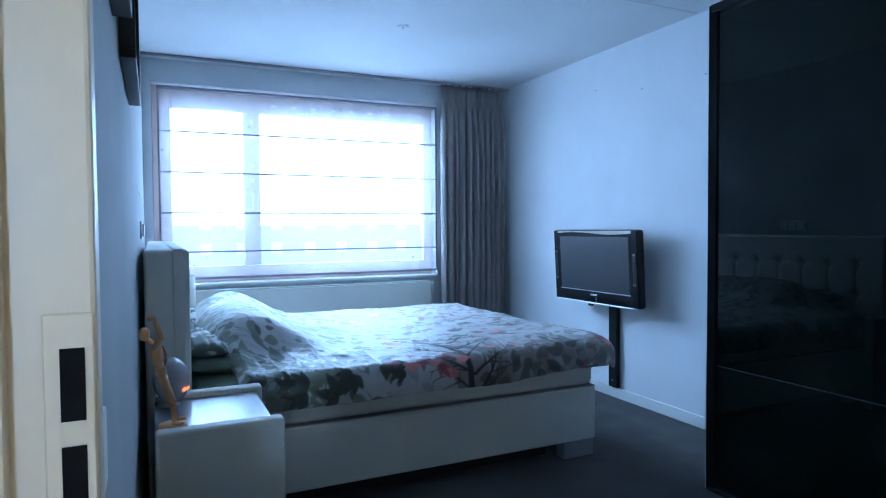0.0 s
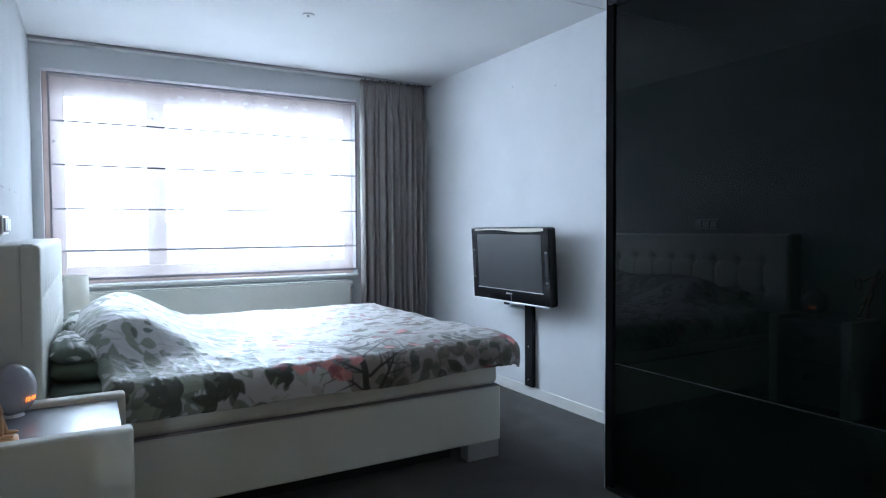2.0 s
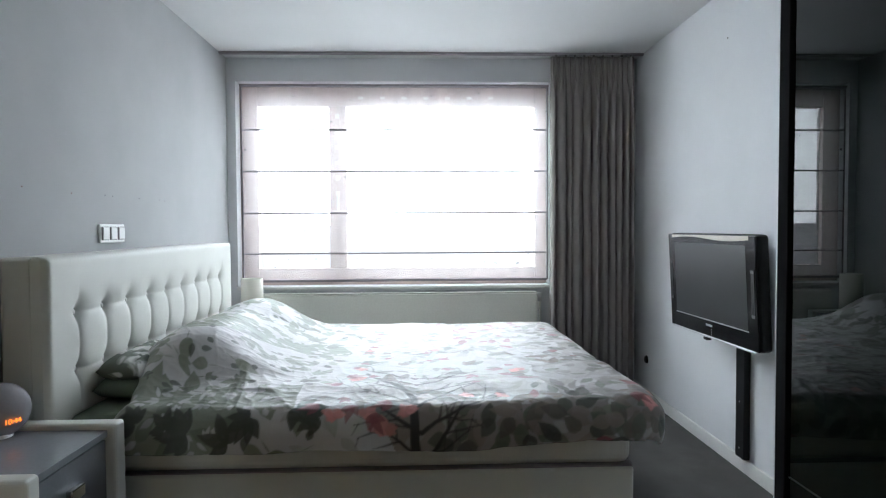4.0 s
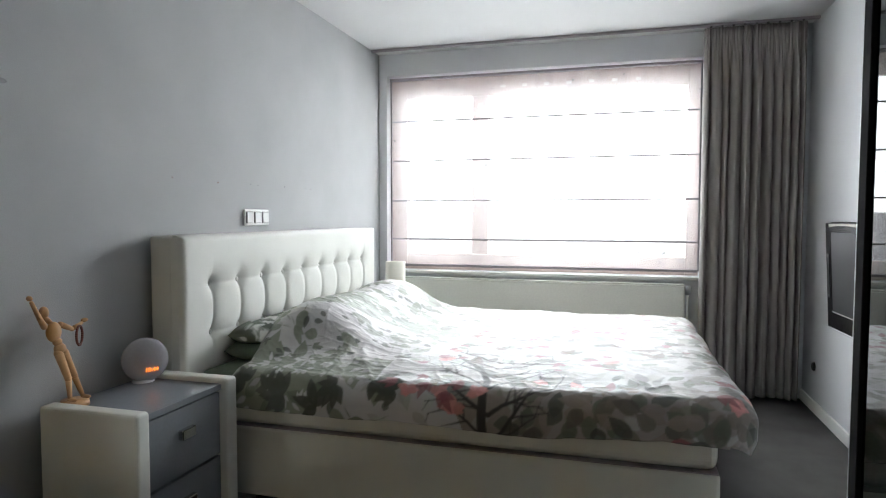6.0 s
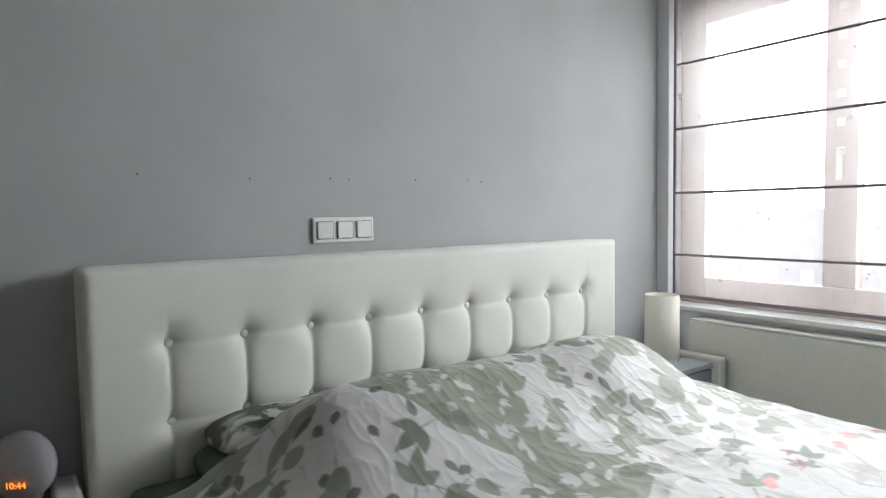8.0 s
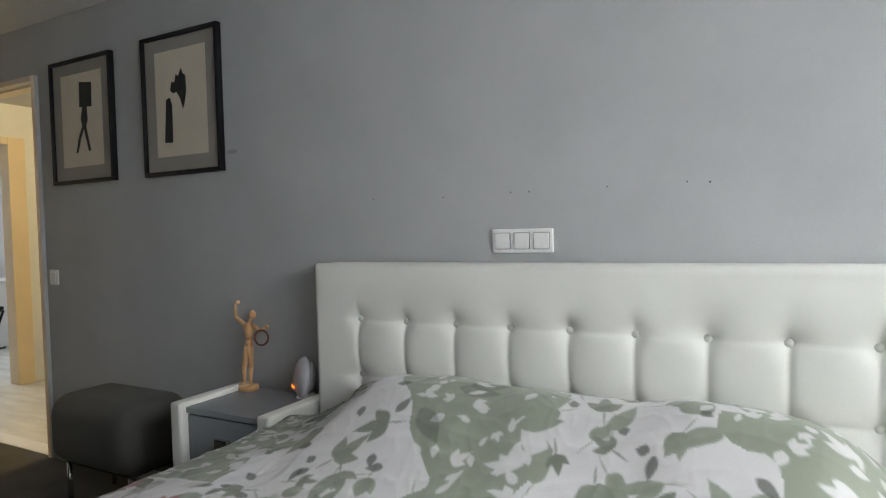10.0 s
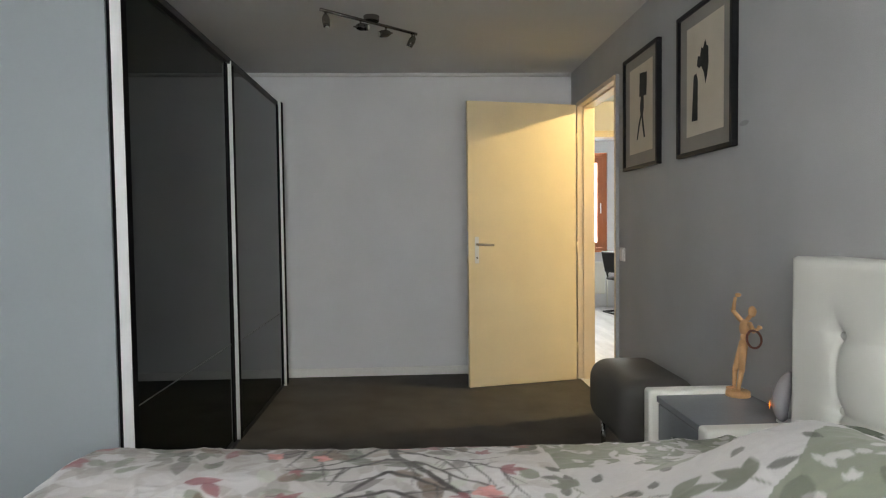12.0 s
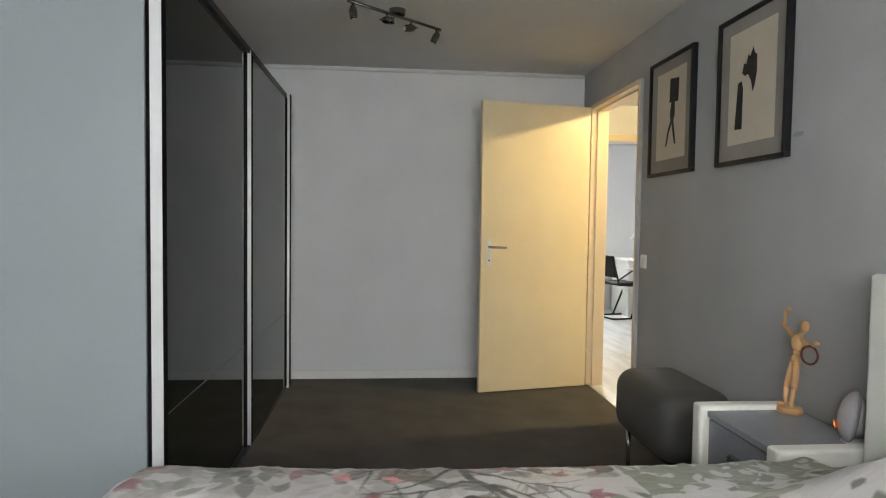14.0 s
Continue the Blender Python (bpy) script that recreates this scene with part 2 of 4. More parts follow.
# ---- bedroom door ----
def door_frame():
    t = tagged(new("door_frame"), "cream lacquered wooden door frame with strike plates", "door frame", kind="structure")
    for name, y0, y1 in (("jamb", DY0 - 0.03, DY0), ("jamb", DY1, DY1 + 0.03)):
        part(name, box(-0.11, y0, 0, 0.022, y1, DH + 0.03, 0.003), M_FRAMECREAM, t)
    part("head", box(-0.11, DY0, DH, 0.025, DY1, DH + 0.03, 0.003), M_FRAMECREAM, t)
    part("stop", box(-0.10, DY1 - 0.014, 0, -0.02, DY1 - 0.0005, DH, 0.003), M_FRAMECREAM, t)
    part("stop", box(-0.10, DY0 + 0.0005, 0, -0.02, DY0 + 0.014, DH, 0.003), M_FRAMECREAM, t)
    part("stop", box(-0.10, DY0 + 0.014, DH - 0.014, -0.02, DY1 - 0.014, DH - 0.0005, 0.003), M_FRAMECREAM, t)
    part("outer_edge", box(0.0005, DY1 + 0.0305, 0, 0.0212, DY1 + 0.0335, DH + 0.03), M_GREYWALL, t, "edge painted grey like the wall")
    plate = part("strike_plate", box(-0.004, DY1 - 0.003, 0.94, 0.0205, DY1 - 0.0006, 1.105, 0.001), M_FRAMECREAM, t)
    for z in (1.046, 0.992):
        part("latch_hole", box(0.004, DY1 - 0.0042, z, 0.016, DY1 - 0.0032, z + 0.040), M_MATTBLACK, plate)


door_frame()


def door(hinge, turn, w=0.835, h=2.05):
    t = tagged(new("door_1"), "cream flush bedroom door standing wide open", "door", kind="structure")
    t.location, t.rotation_euler = hinge, (0, 0, radians(turn))
    def add(n, bm, m, p, lab="", smooth=False):
        ob = new(n, mesh(n, bm, m, smooth))
        ob.parent = p
        return tagged(ob, lab) if lab else ob
    add("leaf", box(0, -0.04, 0.008, w, 0, h, 0.002), M_CREAM, t)
    lock = add("lock_face", box(w + 0.0005, -0.032, 0.95, w + 0.002, -0.008, 1.13), M_SILVER, t, "steel lock face plate")
    add("latch", box(w + 0.0025, -0.026, 1.03, w + 0.010, -0.014, 1.05, 0.002), M_SILVER, lock)
    for side in (1, -1):
        y = 0 if side > 0 else -0.04
        plate = add("handle_plate", box(w - 0.075, min(y + side * 0.0005, y + side * 0.006), 0.90, w - 0.045, max(y + side * 0.0005, y + side * 0.006), 1.09, 0.002), M_ALU, t, "brushed aluminium handle plate")
        b = tube((w - 0.06, y + side * 0.005, 1.035), (w - 0.06, y + side * 0.045, 1.035), 0.009)
        tube((w - 0.055, y + side * 0.045, 1.035), (w - 0.175, y + side * 0.045, 1.03), 0.009, 0.008, bm=b)
        add("lever", b, M_LEVER, plate, "dull worn lever", smooth=True)
        add("keyhole", tube((w - 0.06, y + side * 0.0062, 0.94), (w - 0.06, y + side * 0.0068, 0.94), 0.006), M_BLACK, plate)
    for z in (0.25, 1.0, 1.8):
        add("hinge", tube((-0.005, 0.004, z - 0.04), (-0.005, 0.004, z + 0.04), 0.007), M_CREAM, t, smooth=True)


door((0.042, 0.078, 0), 11.5)


def wall_switch(y, z):
    t = thing("wall_switch", (0, y, z), "white surface-mounted light switch beside the door", "switch")
    part("housing", box(0.001, y - 0.036, z - 0.04, 0.011, y + 0.036, z + 0.04, 0.004, 3), M_WHITE, t, smooth=False)
    part("rocker", box(0.0115, y - 0.026, z - 0.029, 0.017, y + 0.026, z + 0.029, 0.003), M_WHITE, t)


wall_switch(0.995, 0.99)


def triple_switch(y0, y1, z0, z1):
    t = thing("switch_panel", (0, (y0 + y1) / 2, z0), "white triple switch and socket panel above the headboard", "switch")
    part("plate", box(0.001, y0, z0, 0.011, y1, z1, 0.0048, 3), M_WHITE, t)
    w = (y1 - y0) / 3
    for i in range(3):
        c = y0 + 0.005 + (w - 0.003) * (i + 0.5)
        f = part("surround", box(0.0112, c - 0.028, (z0 + z1) / 2 - 0.028, 0.0135, c + 0.028, (z0 + z1) / 2 + 0.028, 0.003), M_RODGREY, t)
        part("rocker", box(0.0138, c - 0.026, (z0 + z1) / 2 - 0.026, 0.0185, c + 0.026, (z0 + z1) / 2 + 0.026, 0.003), M_WHITE, f)


triple_switch(3.562, 3.776, 1.110, 1.190)
for y, z in ((3.075, 1.313), (3.373, 1.307), (3.629, 1.312), (3.694, 1.311), (3.950, 1.314), (4.182, 1.316), (4.244, 1.312)):
    single("screw_hole", tube((0.0005, y, z), (0.0018, y, z), 0.003, seg=8), M_PLUG if y < 3.4 else (M_FILLED if y < 4.2 else M_DUSTY), "small drill hole in the grey wall", "hole", group="drill holes above the bed")
for y, z in ((3.55, 2.02), (3.05, 2.0), (4.0, 2.1)):
    single("screw_hole", tube((X1 - 0.0005, y, z), (X1 - 0.0018, y, z), 0.0045, seg=8), M_DUSTY, "small dark drill hole in the white wall", "hole", group="drill holes beside the television")
scuff = ball((0.0006, 2.345, 1.552), 0.022, (0.03, 1.5, 0.45), u=16, v=8)
single("wall_scuff", scuff, M_SCUFF, "faint dark scuff on the grey wall", "scuff", True)
single("cable_outlet", tube((X1 - 0.0005, 5.08, 0.265), (X1 - 0.012, 5.08, 0.265), 0.028, 0.022), M_BLACK, "round black cable outlet low on the white wall", "outlet", True)


# ---- pictures ----
def picture(y0, y1, z0, z1, shapes, label):
    t = thing("framed_print", (0, (y0 + y1) / 2, z0), label, "picture", "prints beside the door")
    w = 0.018
    for a, b, c, d in ((y0, z0, y1, z0 + w), (y0, z1 - w, y1, z1), (y0, z0 + w, y0 + w, z1 - w), (y1 - w, z0 + w, y1, z1 - w)):
        part("frame_bar", box(0.002, a, b, 0.03, c, d, 0.002), M_BLACK, t)
    part("passepartout", box(0.004, y0 + w, z0 + w, 0.016, y1 - w, z1 - w), M_PASSE, t)
    sheet = part("sheet", box(0.0162, y0 + 0.085, z0 + 0.085, 0.0172, y1 - 0.085, z1 - 0.075), M_PAPER, t)
    for pts in shapes:
        b = bmesh.new()
        vs = [b.verts.new((0.0178, y0 + (y1 - y0) * p, z0 + (z1 - z0) * q)) for p, q in pts]
        b.faces.new(vs)
        r = bmesh.ops.extrude_face_region(b, geom=b.faces[:])
        bmesh.ops.translate(b, verts=[v for v in r["geom"] if isinstance(v, bmesh.types.BMVert)], vec=(0.0006, 0, 0))
        bmesh.ops.recalc_face_normals(b, faces=b.faces[:])
        part("ink_shape", b, M_INK, sheet)
    return t


picture(1.065, 1.570, 1.475, 2.104, (
    ((0.47, 0.61), (0.67, 0.60), (0.68, 0.79), (0.48, 0.81)),
    ((0.52, 0.61), (0.59, 0.61), (0.60, 0.50), (0.565, 0.44), (0.51, 0.44), (0.485, 0.52)),
    ((0.50, 0.45), (0.545, 0.45), (0.48, 0.36), (0.425, 0.25), (0.39, 0.245), (0.44, 0.37)),
    ((0.525, 0.45), (0.57, 0.45), (0.60, 0.36), (0.635, 0.255), (0.60, 0.25), (0.555, 0.36))), "black-framed print of an abstract dark ink shape on cream paper")
picture(1.802, 2.306, 1.473, 2.110, (
    ((0.275, 0.235), (0.385, 0.23), (0.388, 0.50), (0.36, 0.55), (0.31, 0.54)),
    ((0.37, 0.60), (0.39, 0.66), (0.43, 0.65), (0.45, 0.71), (0.48, 0.69), (0.52, 0.745), (0.545, 0.70), (0.575, 0.69), (0.58, 0.58), (0.555, 0.50), (0.53, 0.455), (0.50, 0.53), (0.45, 0.585), (0.41, 0.575))), "black-framed print of a slanted dark ink shape on cream paper")


# ---- window, blind, curtain, radiator ----
def glass_material():
    m = bpy.data.materials.new("window_glass")
    m.use_nodes = True
    b = m.node_tree.nodes["Principled BSDF"]
    b.inputs["Transmission Weight"].default_value, b.inputs["Roughness"].default_value, b.inputs["IOR"].default_value = 1, 0.0, 1.1
    return m


def cloth_material():
    """Thin woven blind cloth: it scatters most of the daylight and lets a little straight through."""
    m = bpy.data.materials.new("sheer_blind_cloth")
    m.use_nodes = True
    n, l = m.node_tree.nodes, m.node_tree.links
    n.remove(n["Principled BSDF"])
    tr, df, tp, a, b2 = (n.new("ShaderNode" + k) for k in ("BsdfTranslucent", "BsdfDiffuse", "BsdfTransparent", "MixShader", "MixShader"))
    tr.inputs[0].default_value, df.inputs[0].default_value, tp.inputs[0].default_value = (0.88, 0.85, 0.855, 1), (0.80, 0.775, 0.78, 1), (0.95, 0.93, 0.94, 1)
    tc, wv = n.new("ShaderNodeTexCoord"), n.new("ShaderNodeTexNoise")
    wv.inputs["Scale"].default_value = 30
    l.new(tc.outputs["Object"], wv.inputs["Vector"])
    r = n.new("ShaderNodeMapRange")
    r.inputs["To Min"].default_value, r.inputs["To Max"].default_value = 0.70, 0.78
    l.new(wv.outputs["Fac"], r.inputs[0])
    a.inputs[0].default_value = 0.55
    l.new(tr.outputs[0], a.inputs[1])
    l.new(df.outputs[0], a.inputs[2])
    l.new(r.outputs[0], b2.inputs[0])
    l.new(a.outputs[0], b2.inputs[1])
    l.new(tp.outputs[0], b2.inputs[2])
    l.new(b2.outputs[0], n["Material Output"].inputs[0])
    return m


M_GLASS, M_CLOTH = glass_material(), cloth_material()


def window():
    t = tagged(new("window_1"), "wide wooden bedroom window with one narrow and one broad pane", "window", kind="structure")
    ya, yb = 5.43, 5.50
    for name, x0, z0, x1, z1 in (("frame_side", WX0, WZ0, 0.185, WZ1), ("frame_side", 2.17, WZ0, WX1, WZ1), ("mullion", 0.69, WZ0 + 0.12, 0.81, 2.035),
                                 ("frame_top", 0.185, 2.035, 2.17, WZ1), ("frame_bottom", 0.185, WZ0, 2.17, WZ0 + 0.12)):
        part(name, box(x0, ya, z0, x1, yb, z1, 0.004), M_FRAMEWOOD, t)
    for x0, x1 in ((0.185, 0.69), (0.81, 2.17)):
        p = part("pane", box(x0, 5.465, WZ0 + 0.12, x1, 5.471, 2.035), M_GLASS, t)
        p.visible_shadow = False
    for i in range(7):
        part("vent_cap", box(0.90 + 0.155 * i, ya - 0.006, 2.085, 0.935 + 0.155 * i, ya - 0.0005, 2.105, 0.001), M_CAP, t)
    for i in range(6):
        part("vent_cap", box(0.735, ya - 0.006, 1.40 + 0.11 * i, 0.765, ya - 0.0005, 1.43 + 0.11 * i, 0.001), M_CAP, t)
    part("catch", box(0.742, ya - 0.03, 1.30, 0.758, ya - 0.0005, 1.42, 0.004), M_WHITE, t, "white window catch")


window()
structure("window_sill", box(WX0, Y1 - 0.03, WZ0 - 0.022, WX1, Y1 + 0.1, WZ0 - 0.001, 0.004), M_WHITE, "white window sill above the radiator", "sill")


def roman_blind():
    x0, x1, y, z0, z1 = 0.104, 2.236, 5.318, 0.798, 2.148
    t = thing("roman_blind", ((x0 + x1) / 2, y, z0), "sheer white roman blind lowered over the whole window", "blind")
    nx, nz = 60, 60
    b = bmesh.new()
    g = [[b.verts.new((x0 + (x1 - x0) * i / nx, y + 0.006 * math.sin(math.pi * ((j / nz * 4.6) % 1.0)) + 0.003 * noise.noise((i * 0.15, j * 0.12, 0)), z0 + (z1 - z0) * j / nz)) for i in range(nx + 1)] for j in range(nz + 1)]
    for j in range(nz):
        for i in range(nx):
            b.faces.new((g[j][i], g[j][i + 1], g[j + 1][i + 1], g[j + 1][i]))
    part("cloth", b, M_CLOTH, t, smooth=True)
    part("headrail", box(x0 - 0.01, y - 0.014, z1 + 0.002, x1 + 0.008, y + 0.03, z1 + 0.018, 0.003), M_RODGREY, t)
    for z in (1.850, 1.562, 1.272, 0.990):
        part("rod", box(x0 + 0.004, y - 0.009, z - 0.0055, x1 - 0.004, y - 0.003, z + 0.0055, 0.002), M_RODGREY, t)
    part("bottom_rail", box(x0 + 0.004, y - 0.009, z0 - 0.008, x1 - 0.004, y + 0.006, z0 + 0.010, 0.003), M_RODGREY, t)
    for x in (x0 - 0.002, x1 + 0.002):
        part("hem", box(x - 0.006, y - 0.004, z0, x + 0.006, y + 0.004, z1), M_RODGREY, t)


roman_blind()


def curtain():
    x0, x1, y, z0, z1 = 2.232, 2.805, 5.17, 0.035, 2.325
    t = thing("curtain", ((x0 + x1) / 2, y, z0), "grey-brown pleated curtain drawn open beside the window", "curtain")
    nx, nz = 330, 46
    rnd = np.random.RandomState(5)
    widths = np.cumsum(rnd.uniform(0.55, 1.45, 11))
    valleys = [0.0] + list(widths / widths[-1])
    sways = rnd.uniform(-0.012, 0.012, 12)
    depths = rnd.uniform(0.65, 1.25, 12)
    b = bmesh.new()
    g = []
    for j in range(nz + 1):
        q = j / nz
        edges = [v + (sways[k] * math.sin(3.1 * q + k) * (1 - q) if 0 < k < 11 else 0.0) for k, v in enumerate(valleys)]
        gather = max(0.0, min(1.0, (q - 0.86) / 0.08))
        row = []
        for i in range(nx + 1):
            p = i / nx
            k = max(n for n in range(11) if edges[n] <= p + 1e-9)
            u = (p - edges[k]) / (edges[k + 1] - edges[k])
            fold = max(0.0, math.sin(math.pi * u)) ** 0.38
            soft = 0.15 * noise.noise((p * 14, q * 1.6, 3)) + 0.10 * noise.noise((p * 30, q * 0.8, 8))
            ruff = 0.0045 * math.sin(2 * math.pi * p * 34 + 2 * noise.noise((p * 8, q * 4, 6))) * gather
            row.append(b.verts.new((x0 + (x1 - x0) * p, y + 0.040 - 0.080 * depths[k] * (fold + soft) * (1 - 0.72 * gather) - 0.02 * gather + ruff, z0 + (z1 - z0) * q)))
        g.append(row)
    for j in range(nz):
        for i in range(nx):
            b.faces.new((g[j][i], g[j][i + 1], g[j + 1][i + 1], g[j + 1][i]))
    cloth = part("cloth", b, M_CURTAIN, t, smooth=True)
    mod = cloth.modifiers.new("thick", "SOLIDIFY")
    mod.thickness = 0.003
    for i in range(9):
        x = x0 + 0.03 + i * 0.064
        part("glider", box(x, y - 0.006, z1, x + 0.012, y + 0.006, H - 0.0165), M_DUSTY, t)


curtain()
rail = thing("curtain_rail", (1.43, 5.18, H - 0.016), "slim grey curtain rail along the ceiling", "curtain rail")
part("rail", box(0.002, 5.165, H - 0.016, X1 - 0.002, 5.195, H - 0.001, 0.002), M_RODGREY, rail)


def radiator(x0, x1, y0, y1, z0, z1, valve_x, label, flat=True):
    t = thing("radiator", ((x0 + x1) / 2, (y0 + y1) / 2, 0), label, "radiator")
    front = y0
    part("front_panel", box(x0, y0, z0, x1, y0 + 0.016, z1 - 0.01, 0.005), M_RADIATOR, t)
    part("back_panel", box(x0, y1 - 0.016, z0, x1, y1, z1 - 0.01, 0.005), M_RADIATOR, t)
    part("top_grille", box(x0, y0, z1 - 0.009, x1, y1, z1, 0.002), M_RADIATOR, t)
    for x in (x0 - 0.0005, x1 + 0.0005):
        part("side_panel", box(min(x, x + (0.004 if x > x0 else -0.004)), y0 + 0.004, z0 + 0.01, max(x, x + (0.004 if x > x0 else -0.004)), y1 - 0.004, z1 - 0.012, 0.001), M_RADIATOR, t)
    for x in (x0 + 0.2, x1 - 0.2):
        part("foot", box(x, y0 + 0.03, 0, x + 0.04, y1 - 0.02, z0 + 0.02), M_RADIATOR, t)
    v = part("valve", tube((valve_x, (y0 + y1) / 2, z1 - 0.07), (valve_x, (y0 + y1) / 2, z1 - 0.01), 0.018), M_SILVER, t, "grey thermostat valve", True)
    part("pipe", tube((valve_x, (y0 + y1) / 2, 0), (valve_x, (y0 + y1) / 2, z1 - 0.07), 0.008), M_RADIATOR, v, smooth=True)


radiator(0.225, 2.15, 5.245, 5.318, 0.14, 0.715, 2.175, "long cream panel radiator under the bedroom window")


# ---- wardrobe ----
def wardrobe():
    t = thing("wardrobe", (2.55, 1.2, 0), "black gloss sliding-door wardrobe with pale grey side", "wardrobe")
    part("side_panel", box(2.287, 2.438, 0, 2.836, 2.462, 2.085, 0.001), M_SIDE, t, "pale grey end panel")
    part("filler_strip", box(2.8365, 2.440, 0, X1 - 0.001, 2.460, 2.085), M_WHITEWALL, t, "white filler strip against the wall")
    part("side_panel", box(2.287, -0.045, 0, X1 - 0.002, -0.02, 2.085, 0.001), M_SIDE, t)
    part("top_panel", box(2.287, -0.0198, 2.06, X1 - 0.002, 2.4378, 2.085, 0.001), M_BLACK, t)
    part("plinth", box(2.36, -0.0198, 0, X1 - 0.002, 2.4378, 0.03), M_BLACK, t)
    part("back_panel", box(X1 - 0.01, -0.0198, 0.03, X1 - 0.003, 2.4378, 2.06), M_BLACK, t)
    part("top_track", box(2.224, -0.0198, 2.06, 2.2865, 2.4378, 2.09, 0.001), M_BLACK, t)
    part("bottom_track", box(2.224, -0.0198, 0, 2.3595, 2.4378, 0.012), M_BLACK, t)
    for y0, y1 in ((2.415, 2.462), (-0.045, 0.030)):
        post = part("end_post", box(2.234 if y0 > 1 else 2.203, y0, 0, 2.2845, y1 - 0.004, 2.092, 0.002), M_MATTBLACK, t)
        part("edge_strip", box(2.234 if y0 > 1 else 2.203, y1 - 0.0038, 0, 2.270 if y0 > 1 else 2.240, y1, 2.092), M_ALU, post, "bright aluminium edge")
    for y0, y1, x in ((1.214, 2.412, 2.240), (0.034, 1.212, 2.222)):
        d = part("sliding_door", box(x + 0.006, y0 + 0.003, 0.014, x + 0.03, y1 - 0.003, 2.058), M_BLACK, t)
        for z0, z1 in ((0.03, 0.546), (0.552, 2.045)):
            part("glass_panel", box(x + 0.002, y0 + 0.05, z0, x + 0.0058, y1 - (0.004 if y1 > 2 else 0.05), z1, 0.0006), M_BLACKGLASS, d)
        part("divider", box(x + 0.0005, y0 + 0.05, 0.5478, x + 0.0055, y1 - (0.004 if y1 > 2 else 0.05), 0.5505), M_DARKALU, d, "thin aluminium divider strip")
        for a in ((y0,) if y1 > 2 else (y0, y1 - 0.048)):
            part("stile", box(x - 0.003, a + 0.002, 0.014, x + 0.005, a + 0.046, 2.058, 0.001), M_MATTBLACK, d)
        if y1 < 2:
            part("stile_edge", box(x - 0.003, y1 - 0.0018, 0.008, x + 0.040, y1 + 0.0015, 2.075), M_ALU, d, "bright aluminium door edge")


wardrobe()


# ---- television ----
def television():
    t = thing("television", (2.80, 3.80, 0.65), "black flat television with silver trim on a wall mount", "television")
    rot = Matrix.Translation((2.700, 3.805, 0.888)) @ Euler((0, radians(-3.0), radians(1.9))).to_matrix().to_4x4()
    W, Hh = 0.410, 0.244
    def tp(n, bm, mm, p, lab="", smooth=False):
        bm.transform(rot)
        return part(n, bm, mm, p, lab, smooth)
    body = tp("body", box(-0.005, -W, -Hh, 0.05, W, Hh, 0.018, 3), M_BLACK, t)
    tp("back_cover", box(0.0505, -W * 0.7, -Hh * 0.7, 0.115, W * 0.7, Hh * 0.6, 0.02), M_BLACK, t)
    bez = tp("bezel", box(-0.013, -W + 0.004, -Hh + 0.004, -0.0055, W - 0.004, Hh - 0.004, 0.003), M_GLOSSBLACK, t)
    tp("screen", box(-0.0142, -W + 0.075, -Hh + 0.085, -0.0132, W - 0.075, Hh - 0.045), M_SCREEN, bez, "matt dark grey screen")
    tp("screen_trim", box(-0.0148, -W + 0.07, -Hh + 0.079, -0.0132, W - 0.07, -Hh + 0.0835), M_SILVER, bez)
    b = bmesh.new()
    n, top = 24, Hh - 0.006
    a = [b.verts.new((-0.0145, -W + 0.05 + (2 * W - 0.1) * i / n, top)) for i in range(n + 1)]
    c = [b.verts.new((-0.0145, -W + 0.05 + (2 * W - 0.1) * i / n, top - 0.016 - 0.008 * math.sin(i / n * 2 * math.pi))) for i in range(n + 1)]
    for i in range(n):
        b.faces.new((a[i], a[i + 1], c[i + 1], c[i]))
    r = bmesh.ops.extrude_face_region(b, geom=b.faces[:])
    bmesh.ops.translate(b, verts=[v for v in r["geom"] if isinstance(v, bmesh.types.BMVert)], vec=(0.0012, 0, 0))
    tp("top_trim", b, M_LEVER, bez, "dull metallic wave along the top")
    for y in (-W + 0.03, W - 0.03):
        sp = tp("speaker_slot", box(-0.0146, y - 0.012, -0.10, -0.0132, y + 0.012, 0.10, 0.0005), M_BLACK, bez)
        for z in (-0.10, 0.085):
            tp("slot_clip", box(-0.0156, y - 0.012, z, -0.0148, y + 0.012, z + 0.012), M_DARKALU, sp)
    tp("lower_lip", box(-0.016, -W + 0.02, -Hh - 0.004, 0.02, W - 0.02, -Hh + 0.006, 0.003), M_SILVER, t, "silver lower lip")
    tp("maker_mark", box(-0.0142, -0.03, -Hh + 0.052, -0.0132, 0.03, -Hh + 0.062), M_SILVER, bez)
    for k in range(3):
        tp("button", tube((-0.0142, -0.02, -Hh + 0.04 - k * 0.012), (-0.013, -0.02, -Hh + 0.04 - k * 0.012), 0.003, seg=8), M_SILVER, bez)
    tp("sensor", box(-0.012, 0.03, -Hh - 0.022, 0.015, 0.07, -Hh - 0.0045, 0.006), M_BLACK, t)
    part("wall_arm", box(2.80, 3.755, 0.80, 2.868, 3.855, 1.0, 0.004), M_BLACK, t)


television()
ch = thing("cable_channel", (2.85, 3.785, 0.056), "black cable channel running down from the television", "cable cover")
part("channel", box(2.838, 3.745, 0.0715, 2.869, 3.828, 0.80, 0.006), M_BLACK, ch)
for z in (0.34, 0.12):
    part("screw", tube((2.8375, 3.7865, z), (2.8365, 3.7865, z), 0.004, seg=8), M_SILVER, ch)


# ---- bed ----
BX0, BX1, BY0, BY1 = 0.168, 2.060, 2.992, 4.765


